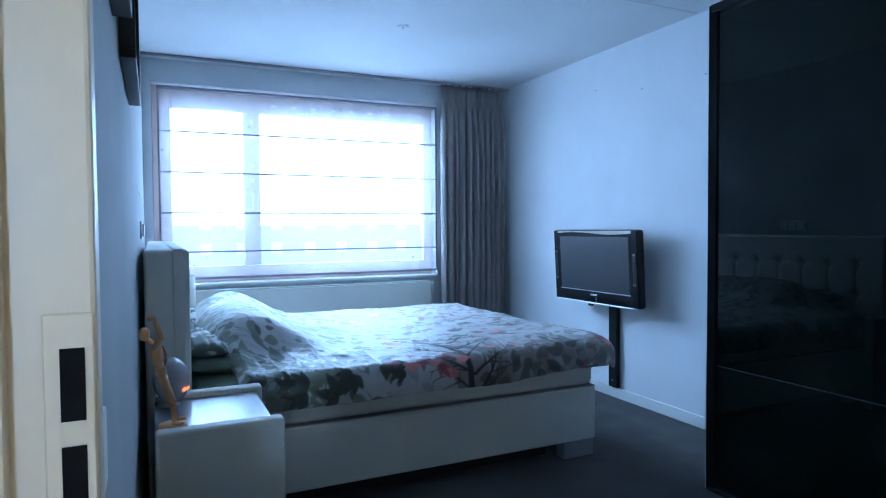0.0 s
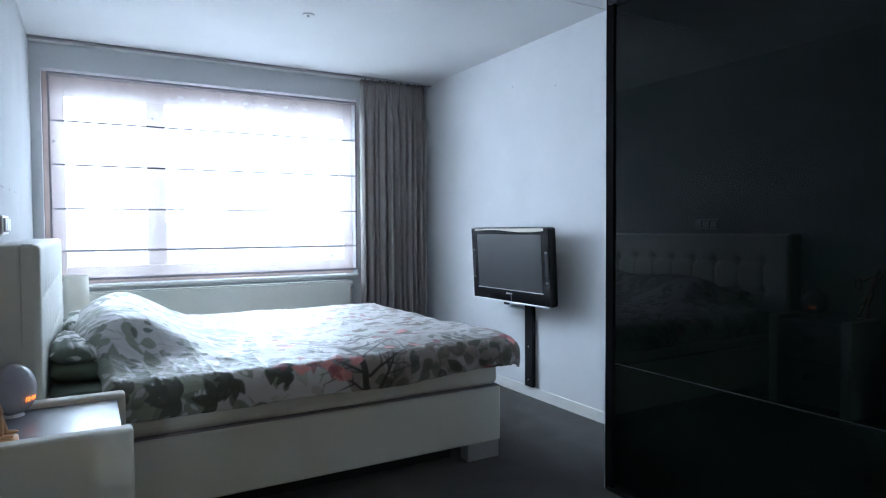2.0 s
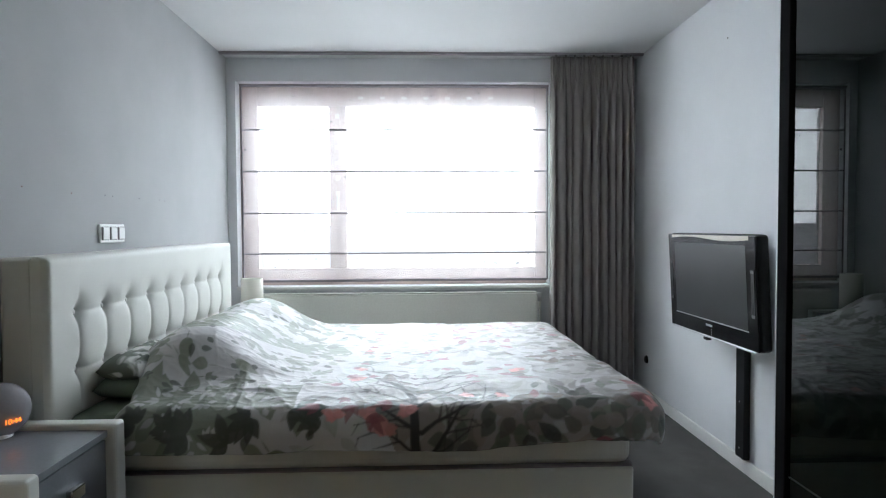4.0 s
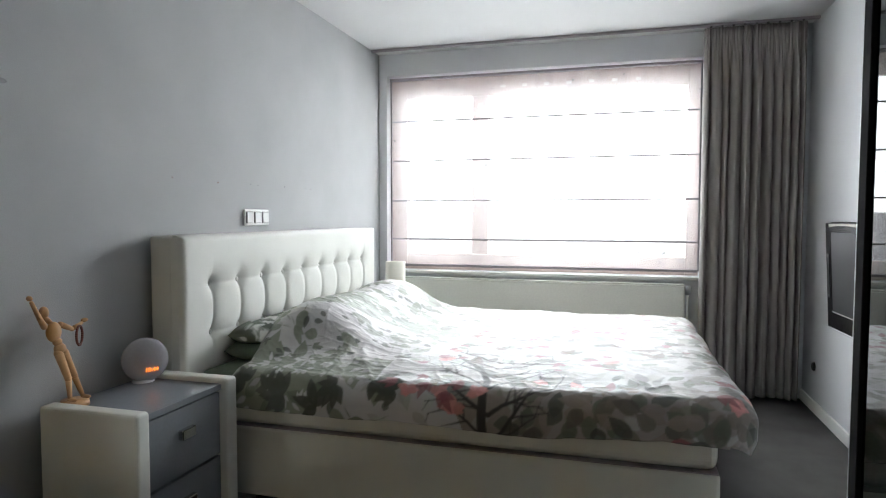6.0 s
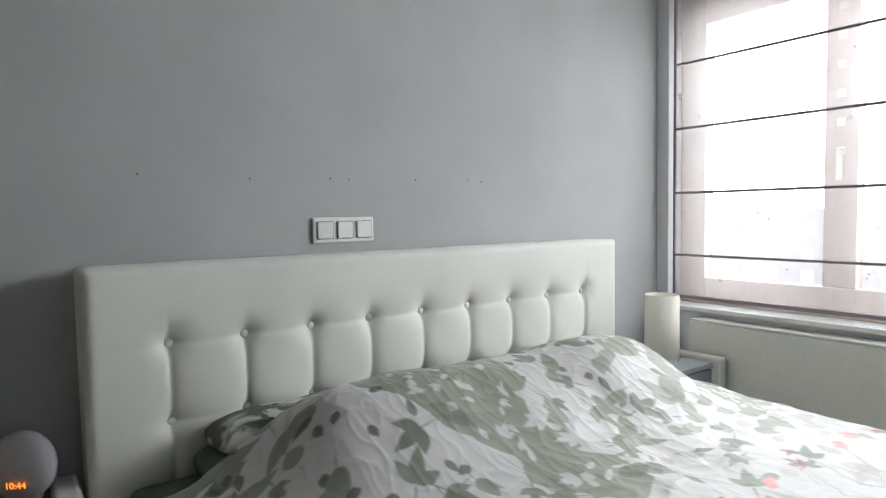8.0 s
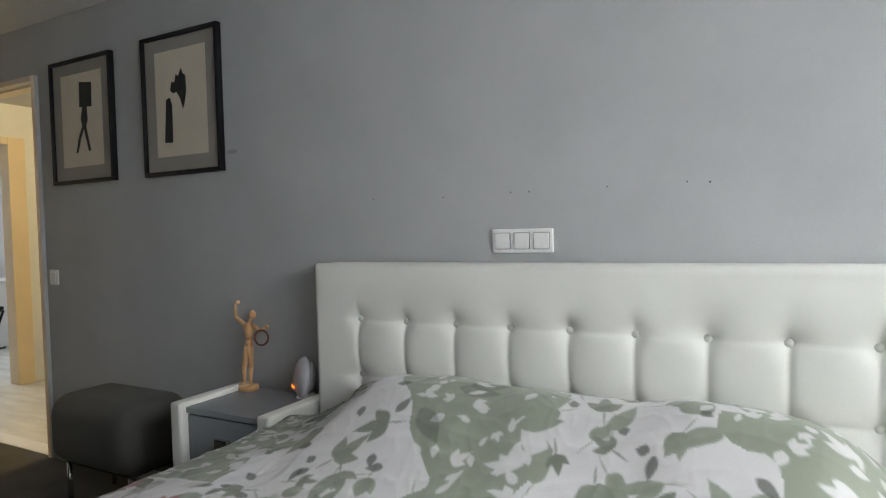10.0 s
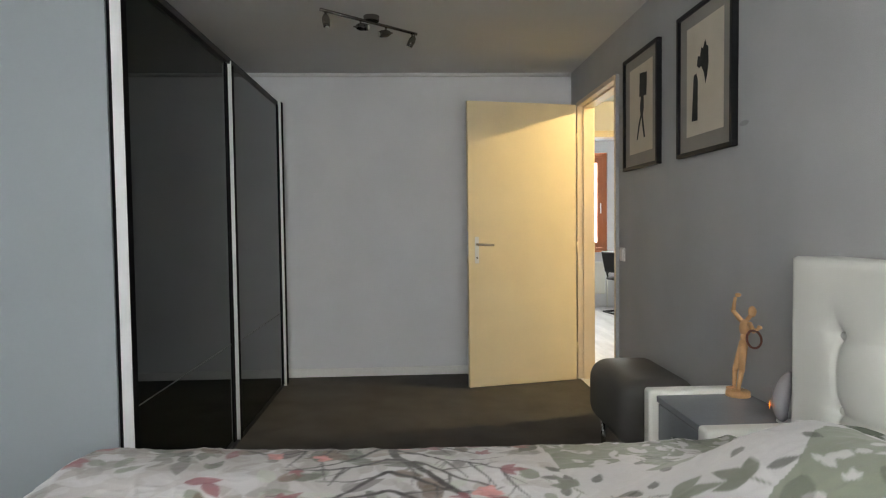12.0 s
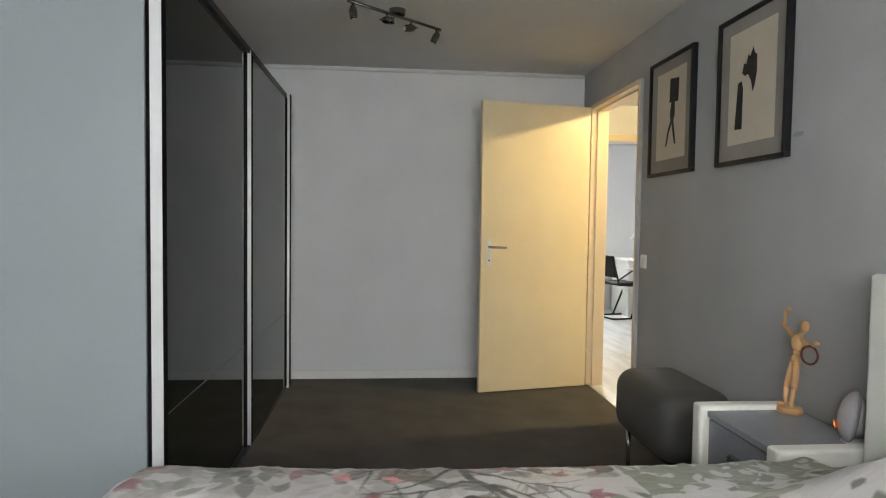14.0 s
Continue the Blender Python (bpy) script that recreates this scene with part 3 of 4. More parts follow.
def tufted_headboard():
    y0, y1, z1, x0, x1 = 2.914, 4.815, 1.082, 0.02, 0.163
    t = thing("headboard", (0.1, (y0 + y1) / 2, 0), "off-white leatherette headboard with deep buttoned tufts", "headboard")
    ys = [3.104 + 0.1905 * k for k in range(9)]
    rows = [0.884, 0.686, 0.488]
    ny, nz = 300, 130
    b = bmesh.new()
    g = []

    def depth(y, z):
        iy = min(ys, key=lambda q: abs(q - y))
        iz = min(rows, key=lambda q: abs(q - z))
        dy, dz = abs(y - iy), abs(z - iz)
        d = 0.025 * math.exp(-(math.hypot(dy, dz) / 0.030) ** 1.3)
        inside = ys[0] - 0.01 < y < ys[-1] + 0.01
        if z < rows[0]:
            d += 0.011 * math.exp(-dy / 0.011) * (1 if inside else 0.4)
            if inside:
                d += 0.006 * math.exp(-dz / 0.012)
        else:
            up = z - rows[0]
            d += 0.009 * max(0.0, 1 - up / 0.10) ** 2 * math.exp(-dy / (0.014 + 0.35 * up))
            if inside:
                d += 0.006 * math.exp(-up / 0.045)
        if y < ys[0] and z < rows[0] + 0.1:
            d += 0.006 * math.exp(-dz / 0.02) * math.exp(-(ys[0] - y) / 0.05)
        return d

    for j in range(nz + 1):
        z = 0.30 + (z1 - 0.30) * j / nz
        row = []
        for i in range(ny + 1):
            y = y0 + (y1 - y0) * i / ny
            e = min(y - y0, y1 - y, z1 - z)
            r = 0.022
            rim = r - math.sqrt(max(0.0, r * r - max(0.0, r - e) ** 2))
            row.append(b.verts.new((x1 + 0.008 - depth(y, z) * min(1, e / 0.05) - rim, y, z)))
        g.append(row)
    for j in range(nz):
        for i in range(ny):
            b.faces.new((g[j][i], g[j][i + 1], g[j + 1][i + 1], g[j + 1][i]))
    part("tufted_front", b, M_LEATHER, t, smooth=True)
    part("core", box(x0, y0 + 0.002, 0, x1 - 0.045, y1 - 0.002, z1 - 0.002, 0.012, 3), M_LEATHER, t)
    b = box(x1 - 0.046, y0 + 0.0005, 0.0, x1 - 0.013, y0 + 0.012, z1 - 0.01)
    box(x1 - 0.046, y1 - 0.012, 0.0, x1 - 0.013, y1 - 0.0005, z1 - 0.01, bm=b)
    box(x1 - 0.046, y0 + 0.012, z1 - 0.02, x1 - 0.013, y1 - 0.012, z1 - 0.001, bm=b)
    part("border", b, M_LEATHER, t)
    for z in rows:
        for y in ys:
            part("button", ball((x1 - 0.022, y, z), 0.0115, (0.55, 1, 1), u=12, v=8), M_LEATHER, t, smooth=True)


tufted_headboard()


def soft_box(x0, y0, z0, x1, y1, z1, r=0.03):
    return box(x0, y0, z0, x1, y1, z1, r, 4)


def bed():
    t = thing("box_spring_bed", (1.1, 3.85, 0), "white leatherette box-spring bed with ivory mattress", "bed")
    part("box_base", soft_box(BX0 + 0.005, BY0, 0.085, BX1, BY1, 0.352, 0.012), M_LEATHER, t)
    # unseen recessed block, black to stand in for the dark under the bed
    part("plinth", box(0.35, BY0 + 0.12, 0, 1.84, BY1 - 0.12, 0.0845), M_UNDERBED, t, "black block standing in for the shade under the bed")
    for x0 in (BX0 + 0.02, BX1 - 0.185):
        for y0 in (BY0 + 0.012, BY1 - 0.082):
            part("corner_foot", box(x0, y0, 0, x0 + 0.18, y0 + 0.07, 0.0845, 0.004), M_FOOT, t, "grey metal corner foot")
    part("mattress", soft_box(BX0 + 0.01, BY0 + 0.008, 0.357, BX1 - 0.005, BY1 - 0.008, 0.545, 0.035), M_MATTRESS, t)
    part("piping", box(BX0 + 0.012, BY0 + 0.004, 0.3525, BX1 - 0.004, BY1 - 0.004, 0.3565), M_RODGREY, t)


bed()


def pillow(name, cx, cy, cz, lx, ly, lz, tilt, material, label):
    b = bmesh.new()
    n = 26
    top, bot = [], []
    for j in range(n + 1):
        for i in range(n + 1):
            u, v = 2 * i / n - 1, 2 * j / n - 1
            f = max(0.0, (1 - u ** 4) * (1 - v ** 4)) ** 0.5
            w = 0.006 * noise.noise((u * 3 + cy, v * 3, 2)) + 0.008 * noise.noise((u * 7, v * 2, cy))
            px, py = u * lx / 2 * (1 - 0.06 * v * v), v * ly / 2 * (1 - 0.06 * u * u)
            top.append(b.verts.new((px, py, lz / 2 * f + w * f)))
            bot.append(b.verts.new((px, py, -lz / 2 * f * 0.8)))
    for j in range(n):
        for i in range(n):
            a = j * (n + 1) + i
            q = (a, a + 1, a + n + 2, a + n + 1)
            b.faces.new([top[k] for k in q])
            b.faces.new([bot[k] for k in reversed(q)])
    bmesh.ops.remove_doubles(b, verts=b.verts[:], dist=0.0008)
    b.transform(Matrix.Translation((cx, cy, cz)) @ Euler((0, radians(tilt), 0)).to_matrix().to_4x4())
    return single(name, b, material, label, "pillow", True, "pillows on the bed")


# the floral print, side shade included, in a raster over the laid-out duvet
UX0, UX1, UY0, UY1 = 0.24, 2.245, 2.818, 4.882
NU, NV = 460, 470
CLOTH = np.array((0.51, 0.50, 0.505))
SAGE, DARKLEAF, BEIGE, BARK, PINK, WINE, PALEGREEN = (np.array(c) for c in ((0.215, 0.235, 0.185), (0.052, 0.058, 0.044), (0.345, 0.322, 0.305), (0.036, 0.030, 0.030), (0.60, 0.25, 0.235), (0.24, 0.07, 0.085), (0.47, 0.50, 0.44)))


def print_raster():
    rnd = np.random.RandomState(7)
    gu = np.linspace(UX0, UX1, NU + 1)[:, None] * np.ones((1, NV + 1))
    gv = np.linspace(UY0, UY1, NV + 1)[None, :] * np.ones((NU + 1, 1))
    img = np.ones((NU + 1, NV + 1, 3)) * CLOTH

    def wave(su, sv, seed, k=6):
        r = np.random.RandomState(seed)
        f = np.zeros_like(gu)
        for _ in range(k):
            a = r.uniform(0, 6.28)
            q = r.uniform(0.6, 1.6)
            f += np.sin((gu * su * math.cos(a) + gv * sv * math.sin(a)) * q * 6.28 + r.uniform(0, 6.28))
        return f / k ** 0.5

    def paint(mask, colour, strength=1.0):
        img[mask] = img[mask] * (1 - strength) + colour * strength

    def window_of(u, v, r):
        i0, i1 = np.searchsorted(gu[:, 0], (u - r, u + r))
        j0, j1 = np.searchsorted(gv[0], (v - r, v + r))
        return slice(i0, i1), slice(j0, j1)

    def leaf(u, v, ang, length, width, colour, strength=1.0):
        si, sj = window_of(u, v, length)
        du, dv = gu[si, sj] - u, gv[si, sj] - v
        a, c = du * math.cos(ang) + dv * math.sin(ang), -du * math.sin(ang) + dv * math.cos(ang)
        q = a / length
        half = width * 0.5 * np.sin(np.pi * np.clip(q, 0, 1) ** 0.75)
        m = (np.clip((half - np.abs(c)) / 0.0045 + 0.5, 0, 1) * ((q > 0) & (q < 1)) * strength)[..., None]
        img[si, sj] = img[si, sj] * (1 - m) + colour * m

    def fan(u, v, ang, size, colour, n=5, spread=1.25, strength=1.0):
        for k in range(n):
            o = (k / (n - 1) - 0.5) * 2
            leaf(u, v, ang + o * spread, size * (1 - 0.3 * abs(o)), size * 0.36, colour, strength)

    def twig(u, v, ang, length, w, colour, depth=0):
        steps = max(4, int(length / 0.006))
        for k in range(steps):
            si, sj = window_of(u, v, w * 1.2 + 0.008)
            d = np.hypot(gu[si, sj] - u, gv[si, sj] - v)
            m = np.clip((w * (1 - 0.6 * k / steps) - d) / 0.006 + 0.5, 0, 1)[..., None]
            img[si, sj] = img[si, sj] * (1 - m) + colour * m
            u, v = u + 0.006 * math.cos(ang), v + 0.006 * math.sin(ang)
            ang += rnd.normal(0, 0.04)
            if depth < 2 and rnd.rand() < 0.06:
                twig(u, v, ang + rnd.choice((-1, 1)) * rnd.uniform(0.5, 1.0), min(0.16, length * rnd.uniform(0.3, 0.5)), w * 0.55, colour, depth + 1)
        return u, v

    # brown print wash on the near hanging side, darkened further for shade
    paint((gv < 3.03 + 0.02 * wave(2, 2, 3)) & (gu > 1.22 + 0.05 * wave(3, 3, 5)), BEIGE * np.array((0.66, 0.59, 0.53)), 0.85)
    # soft grey-beige petals towards the foot
    paint((wave(1.6, 1.6, 4) > -0.35) & (gu > 1.38 + 0.06 * wave(2, 2, 5)), BEIGE * 1.1, 0.45)
    for _ in range(420):
        u, v = rnd.uniform(1.5, UX1), rnd.uniform(UY0, UY1)
        leaf(u, v, rnd.uniform(0, 6.28), rnd.uniform(0.05, 0.11), rnd.uniform(0.035, 0.06), BEIGE * rnd.uniform(0.7, 1.1) if rnd.rand() < 0.55 else CLOTH * 1.05, rnd.uniform(0.5, 0.9))
    for _ in range(70):
        u, v = rnd.uniform(1.55, UX1), rnd.uniform(UY0, UY1)
        leaf(u, v, rnd.uniform(0, 6.28), rnd.uniform(0.05, 0.09), 0.035, SAGE if rnd.rand() < 0.6 else WINE, 0.85)
    # pale washes in the middle
    m = (wave(1.1, 1.1, 3) > 0.75) & (gu > 0.95) & (gu < 1.6)
    paint(m, PALEGREEN, 0.5)
    for _ in range(230):
        u, v = rnd.uniform(0.9, 1.62), rnd.uniform(UY0, UY1)
        tone = BEIGE if rnd.rand() < 0.55 else (PALEGREEN if rnd.rand() < 0.6 else SAGE)
        leaf(u, v, rnd.uniform(0, 6.28), rnd.uniform(0.04, 0.09), rnd.uniform(0.025, 0.045), tone, rnd.uniform(0.4, 0.85))
    # sage masses towards the pillows, edged with leaf tips
    def sage(u, v):
        return math.sin((v - 3.18 + 0.10 * math.sin(5 * u)) * 2 * math.pi / 0.78) < -0.05 + 0.5 * math.sin(u * 4.1 + 1.0)

    edge = 0.92 + 0.07 * wave(1.8, 1.8, 12)
    mask = np.sin((gv - 3.18 + 0.10 * np.sin(5 * gu)) * 2 * math.pi / 0.78) + 0.25 * wave(4, 4, 6) < -0.05 + 0.5 * np.sin(gu * 4.1 + 1.0)
    paint(mask & (gu < edge), SAGE)
    for _ in range(330):
        u, v = rnd.uniform(UX0, 1.0), rnd.uniform(UY0, UY1)
        a = rnd.uniform(0, 6.28)
        near = sage(u, v) != sage(u + 0.07 * math.cos(a), v + 0.07 * math.sin(a))
        if near:
            leaf(u, v, a, rnd.uniform(0.08, 0.15), rnd.uniform(0.05, 0.075), SAGE if sage(u, v) else CLOTH, 1.0)
    for _ in range(640):
        u, v = rnd.uniform(UX0, 1.0), rnd.uniform(UY0, UY1)
        a = rnd.uniform(0, 6.28)
        if sage(u, v):
            q = rnd.rand()
            if q < 0.55:
                leaf(u, v, a, rnd.uniform(0.025, 0.06), rnd.uniform(0.012, 0.028), CLOTH, 0.95)
            elif q < 0.75:
                fan(u, v, a, rnd.uniform(0.03, 0.07), CLOTH, 3, 0.7, 0.95)
            elif q < 0.85:
                leaf(u, v, a, rnd.uniform(0.08, 0.13), 0.055, DARKLEAF, 0.45)
        elif rnd.rand() < 0.30:
            if rnd.rand() < 0.6:
                leaf(u, v, a, rnd.uniform(0.05, 0.12), rnd.uniform(0.03, 0.055), SAGE, 0.97)
                leaf(u, v, a + 0.5, rnd.uniform(0.04, 0.08), 0.03, SAGE, 0.97)
                leaf(u, v, a + 3.1, 0.05, 0.004, SAGE, 0.97)
            else:
                leaf(u, v, a, rnd.uniform(0.03, 0.06), 0.025, DARKLEAF, 0.8)
    # single leaves of darker sage
    for _ in range(75):
        u, v = rnd.uniform(UX0, 1.15), rnd.uniform(UY0, UY1)
        if not sage(u, v):
            a, z = rnd.uniform(0, 6.28), rnd.uniform(0.05, 0.10)
            fan(u, v, a, z, SAGE * rnd.uniform(0.62, 0.9), 3, 0.8, 0.97)
            leaf(u, v, a + 3.14, 0.05, 0.005, SAGE * 0.7, 0.97)
    for _ in range(110):
        u, v = rnd.uniform(1.35, UX1), rnd.uniform(3.75, UY1)
        q = rnd.rand()
        leaf(u, v, rnd.uniform(0, 6.28), rnd.uniform(0.05, 0.11), rnd.uniform(0.03, 0.05), BEIGE * 0.6 if q < 0.4 else (SAGE * 0.7 if q < 0.75 else (WINE if q < 0.88 else CLOTH)), 0.85)
    # brown and olive leaves scattered among the petals
    for _ in range(85):
        u, v = rnd.uniform(1.1, UX1), rnd.uniform(2.98, 3.85)
        a, z = rnd.uniform(0, 6.28), rnd.uniform(0.06, 0.12)
        tone = (BEIGE * np.array((0.42, 0.34, 0.28)), BEIGE * 0.55, SAGE * 0.55)[rnd.randint(3)]
        leaf(u, v, a, z, z * 0.42, tone, 0.9)
        leaf(u, v, a + 0.7, z * 0.6, z * 0.25, tone * 1.4, 0.8)
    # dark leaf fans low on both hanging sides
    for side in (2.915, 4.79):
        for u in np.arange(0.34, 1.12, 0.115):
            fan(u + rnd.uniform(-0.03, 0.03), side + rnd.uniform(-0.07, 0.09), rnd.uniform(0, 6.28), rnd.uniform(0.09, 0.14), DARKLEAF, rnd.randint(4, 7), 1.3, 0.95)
        # leaves on the hanging sides, toned darker to carry the shade there
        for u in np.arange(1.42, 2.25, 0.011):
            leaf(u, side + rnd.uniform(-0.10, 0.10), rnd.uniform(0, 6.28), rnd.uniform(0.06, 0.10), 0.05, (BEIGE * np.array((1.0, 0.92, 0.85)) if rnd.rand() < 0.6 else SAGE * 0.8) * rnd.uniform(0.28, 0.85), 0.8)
    for v in np.arange(UY0, UY1, 0.03):
        leaf(UX1 - rnd.uniform(0.0, 0.22), v, rnd.uniform(0, 6.28), rnd.uniform(0.06, 0.10), 0.05, (BEIGE if rnd.rand() < 0.7 else SAGE) * rnd.uniform(0.5, 1.0), 0.7)
    # the flowering branch across the middle; its pale upper run holds painted glare
    twig(1.32, UY0, 1.57, 0.62, 0.015, BARK, 2)
    twig(1.33, 3.30, 1.66, 1.6, 0.012, PALEGREEN * 0.85, 2)
    for v in np.arange(2.78, 4.9, 0.10):
        for s in (-1, 1):
            tone = BARK if v < 3.36 else PALEGREEN * rnd.uniform(0.55, 0.9)
            eu, ev = twig(1.35 - 0.06 * (v - 2.7), v, 1.57 + s * rnd.uniform(0.7, 1.15), rnd.uniform(0.18, 0.36) if v < 3.36 else rnd.uniform(0.08, 0.26), 0.0068 if v < 3.36 else 0.0038, tone, 0 if v < 3.36 else 2)
            if rnd.rand() < 0.55:
                for _ in range(5):
                    leaf(eu, ev, rnd.uniform(0, 6.28), rnd.uniform(0.02, 0.036), 0.024, PINK * rnd.uniform(0.8, 1.2), 0.8)
            elif rnd.rand() < 0.7:
                fan(eu, ev, rnd.uniform(0, 6.28), rnd.uniform(0.04, 0.07), WINE, 3, 0.7, 0.85)
    for u, v in ((1.16, 2.95), (1.22, 2.90), (1.29, 2.96), (1.05, 2.95), (2.10, 2.96), (2.16, 3.05), (2.18, 3.5), (1.72, 3.4), (1.1, 3.3), (1.55, 4.1)):
        for _ in range(9):
            leaf(u, v, rnd.uniform(0, 6.28), rnd.uniform(0.028, 0.045), 0.032, PINK * rnd.uniform(0.8, 1.25), 0.8)
        fan(u - 0.05, v + 0.04, rnd.uniform(0, 6.28), 0.08, WINE, 3, 0.6, 0.8)
    return np.clip(img, 0.01, 0.9)


def duvet():
    R = 0.085
    bx, ay, by = 2.072, 3.005, 4.715
    ztop = 0.575
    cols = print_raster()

    def bend(d):
        q = R * math.pi / 2
        if d < q:
            return R * math.sin(d / R), R * (1 - math.cos(d / R))
        return R + 0.10 * (d - q), R + (d - q)

    def hump(x, y):
        """Two pillows side by side under the cover, with a shallow dip between them."""
        along = 0.180 + 0.015 * math.cos((y - 3.52) * 2 * math.pi / 0.78) + 0.008 * noise.noise((x * 4, y * 3, 71))
        start = 3.185 + 0.10 * min(1.0, max(0.0, (x - 0.30) / 0.15))
        ends = 1 / (1 + math.exp(-(y - start) / 0.058)) / (1 + math.exp((y - 4.62) / 0.05))
        ridge = 0.43 + 0.02 * math.sin(y * 6)
        return along * ends * math.exp(-((x - ridge) / (0.26 if x > ridge else 0.25)) ** 2)

    b = bmesh.new()
    layer = b.verts.layers.float_color.new("print")
    g = []
    for i in range(NU + 1):
        u = UX0 + (UX1 - UX0) * i / NU
        row = []
        for j in range(NV + 1):
            v = UY0 + (UY1 - UY0) * j / NV
            dx = max(0.0, u - bx)
            dy = ay - v if v < ay else (v - by if v > by else 0.0)
            d = math.hypot(dx, dy)
            off, drop = bend(d if d < 0.172 else 0.172 + (0.15 if dx and dy else 0.55) * (d - 0.172)) if d else (0.0, 0.0)
            ex, ey = (dx / d, (dy / d) * (-1 if v < ay else 1)) if d else (0.0, 0.0)
            x, y = min(u, bx) + ex * off, min(max(v, ay), by) + ey * off
            flat = 1 / (1 + 25 * d * d)
            crease = noise.noise((u * 2.2, v * 5.5, 1)) * 0.009 + noise.noise((u * 7 + v * 3, v * 9 - u * 2, 5)) * 0.004
            ridge = (1 - abs(noise.noise((u * 4.5 + 0.6 * v, v * 2.4, 11)))) ** 7 * 0.0035 + (1 - abs(noise.noise((u * 9, v * 6 + u * 4, 21)))) ** 8 * 0.002 + (1 - abs(noise.noise((u * 13 + v * 5, v * 22 - u * 3, 51)))) ** 9 * 0.0015 + (1 - abs(noise.noise((u * 3.2 + 0.4 * v, v * 15, 61)))) ** 8 * 0.0013
            rise = min(1.0, max(0.0, min(v - UY0, UY1 - v) / 0.36))
            puff = 0.012 * rise * rise * (3 - 2 * rise)
            puff += 0.028 * min(1.0, max(0.0, (u - 1.55) / 0.5)) * min(1.0, max(0.0, (3.7 - v) / 0.6))
            h = hump(u, v) if not dy else hump(u, ay if v < ay else by) * max(0, 1 - d / 0.36)
            fold = 0.010 * noise.noise((u * 9, v * 2, 31)) + 0.012 * noise.noise((u * 4, v * 4, 33))
            wob = fold * min(1, d / 0.1)
            z = ztop - drop + (crease + ridge) * flat * 1.2 + puff + h
            head = max(0.0, 1 - (u - UX0) / 0.06)
            z -= 0.03 * head ** 2
            if d > 0.16:
                z += 0.04 * noise.noise((u * 3, v * 3, 41)) * (d - 0.16) / 0.1
            pulled = 0.10 * min(1.0, max(0.0, (3.42 - v) / 0.34)) * max(0.0, 1 - (u - UX0) / 0.55) ** 1.2
            w = b.verts.new((x + ex * wob + pulled, y + ey * wob, z))
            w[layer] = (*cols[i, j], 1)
            row.append(w)
        g.append(row)
    for i in range(NU):
        for j in range(NV):
            b.faces.new((g[i][j], g[i + 1][j], g[i + 1][j + 1], g[i][j + 1]))
    m = mat("floral_cotton", (1, 1, 1), 0.45, scale=4, vary=0.03, grain=350, bump=0.12, fine=0.03, spec=0.4)
    m.node_tree.nodes["Principled BSDF"].inputs["Sheen Weight"].default_value = 0.1
    n, l = m.node_tree.nodes, m.node_tree.links
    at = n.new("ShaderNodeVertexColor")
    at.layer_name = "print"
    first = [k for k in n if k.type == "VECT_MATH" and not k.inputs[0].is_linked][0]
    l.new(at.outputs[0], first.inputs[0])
    hem = bmesh.new()
    def strip(a, c):
        va = [hem.verts.new(v.co + Vector((0, 0, 0.0015)) + (v.co - Vector((1.15, 3.85, v.co.z))).normalized() * -0.012) for v in a]
        vc = [hem.verts.new(v.co + Vector((0, 0, 0.0015)) + (v.co - Vector((1.15, 3.85, v.co.z))).normalized() * -0.012) for v in c]
        for k in range(len(va) - 1):
            hem.faces.new((va[k], va[k + 1], vc[k + 1], vc[k]))
    strip([g[i][0] for i in range(NU + 1)], [g[i][2] for i in range(NU + 1)])
    strip([g[i][NV] for i in range(NU + 1)], [g[i][NV - 2] for i in range(NU + 1)])
    strip(g[NU], g[NU - 2])
    strip(g[0], g[2])
    ob = single("duvet", b, m, "white duvet printed with sage leaves, branches and pink blossom", "duvet", True)
    mod = ob.modifiers.new("thick", "SOLIDIFY")
    mod.thickness = 0.012
    hm = part("hem", hem, M_HEM, ob, "pale stitched hem", True)
    hm.modifiers.new("thick", "SOLIDIFY").thickness = 0.003


duvet()


def print_material(leaf, cut):
    """Pale cotton with blurred dark sage leaf blotches."""
    m = mat("sage_print_cotton", (1, 1, 1), 0.8, scale=5, vary=0.05, grain=320, bump=0.2)
    n, l = m.node_tree.nodes, m.node_tree.links
    tc, nz, rp = n.new("ShaderNodeTexCoord"), n.new("ShaderNodeTexNoise"), n.new("ShaderNodeValToRGB")
    nz.inputs["Scale"].default_value, nz.inputs["Detail"].default_value, nz.inputs["Distortion"].default_value = 7, 3, 1.2
    l.new(tc.outputs["Object"], nz.inputs["Vector"])
    rp.color_ramp.elements[0].color, rp.color_ramp.elements[1].color = leaf, (0.52, 0.52, 0.49, 1)
    rp.color_ramp.elements[0].position, rp.color_ramp.elements[1].position = cut, cut + 0.07
    l.new(nz.outputs["Fac"], rp.inputs[0])
    first = [k for k in n if k.type == "VECT_MATH" and not k.inputs[0].is_linked][0]
    l.new(rp.outputs[0], first.inputs[0])
    return m


M_SAGEPRINT = print_material((0.09, 0.105, 0.08, 1), 0.50)
M_PALESAGE = print_material((0.10, 0.115, 0.09, 1), 0.50)
single("fitted_sheet", box(0.176, 2.988, 0.44, 0.62, 4.769, 0.556, 0.03, 4), M_PILLOW, "dark green fitted sheet over the mattress head", "sheet")
pillow("pillow", 0.275, 3.40, 0.590, 0.21, 0.54, 0.10, 3, M_PILLOW, "dark sage pillow lying under a pale one")
pillow("pillow", 0.252, 3.42, 0.650, 0.165, 0.52, 0.10, 5, M_PALESAGE, "pale wrinkled pillow with faint sage leaves")
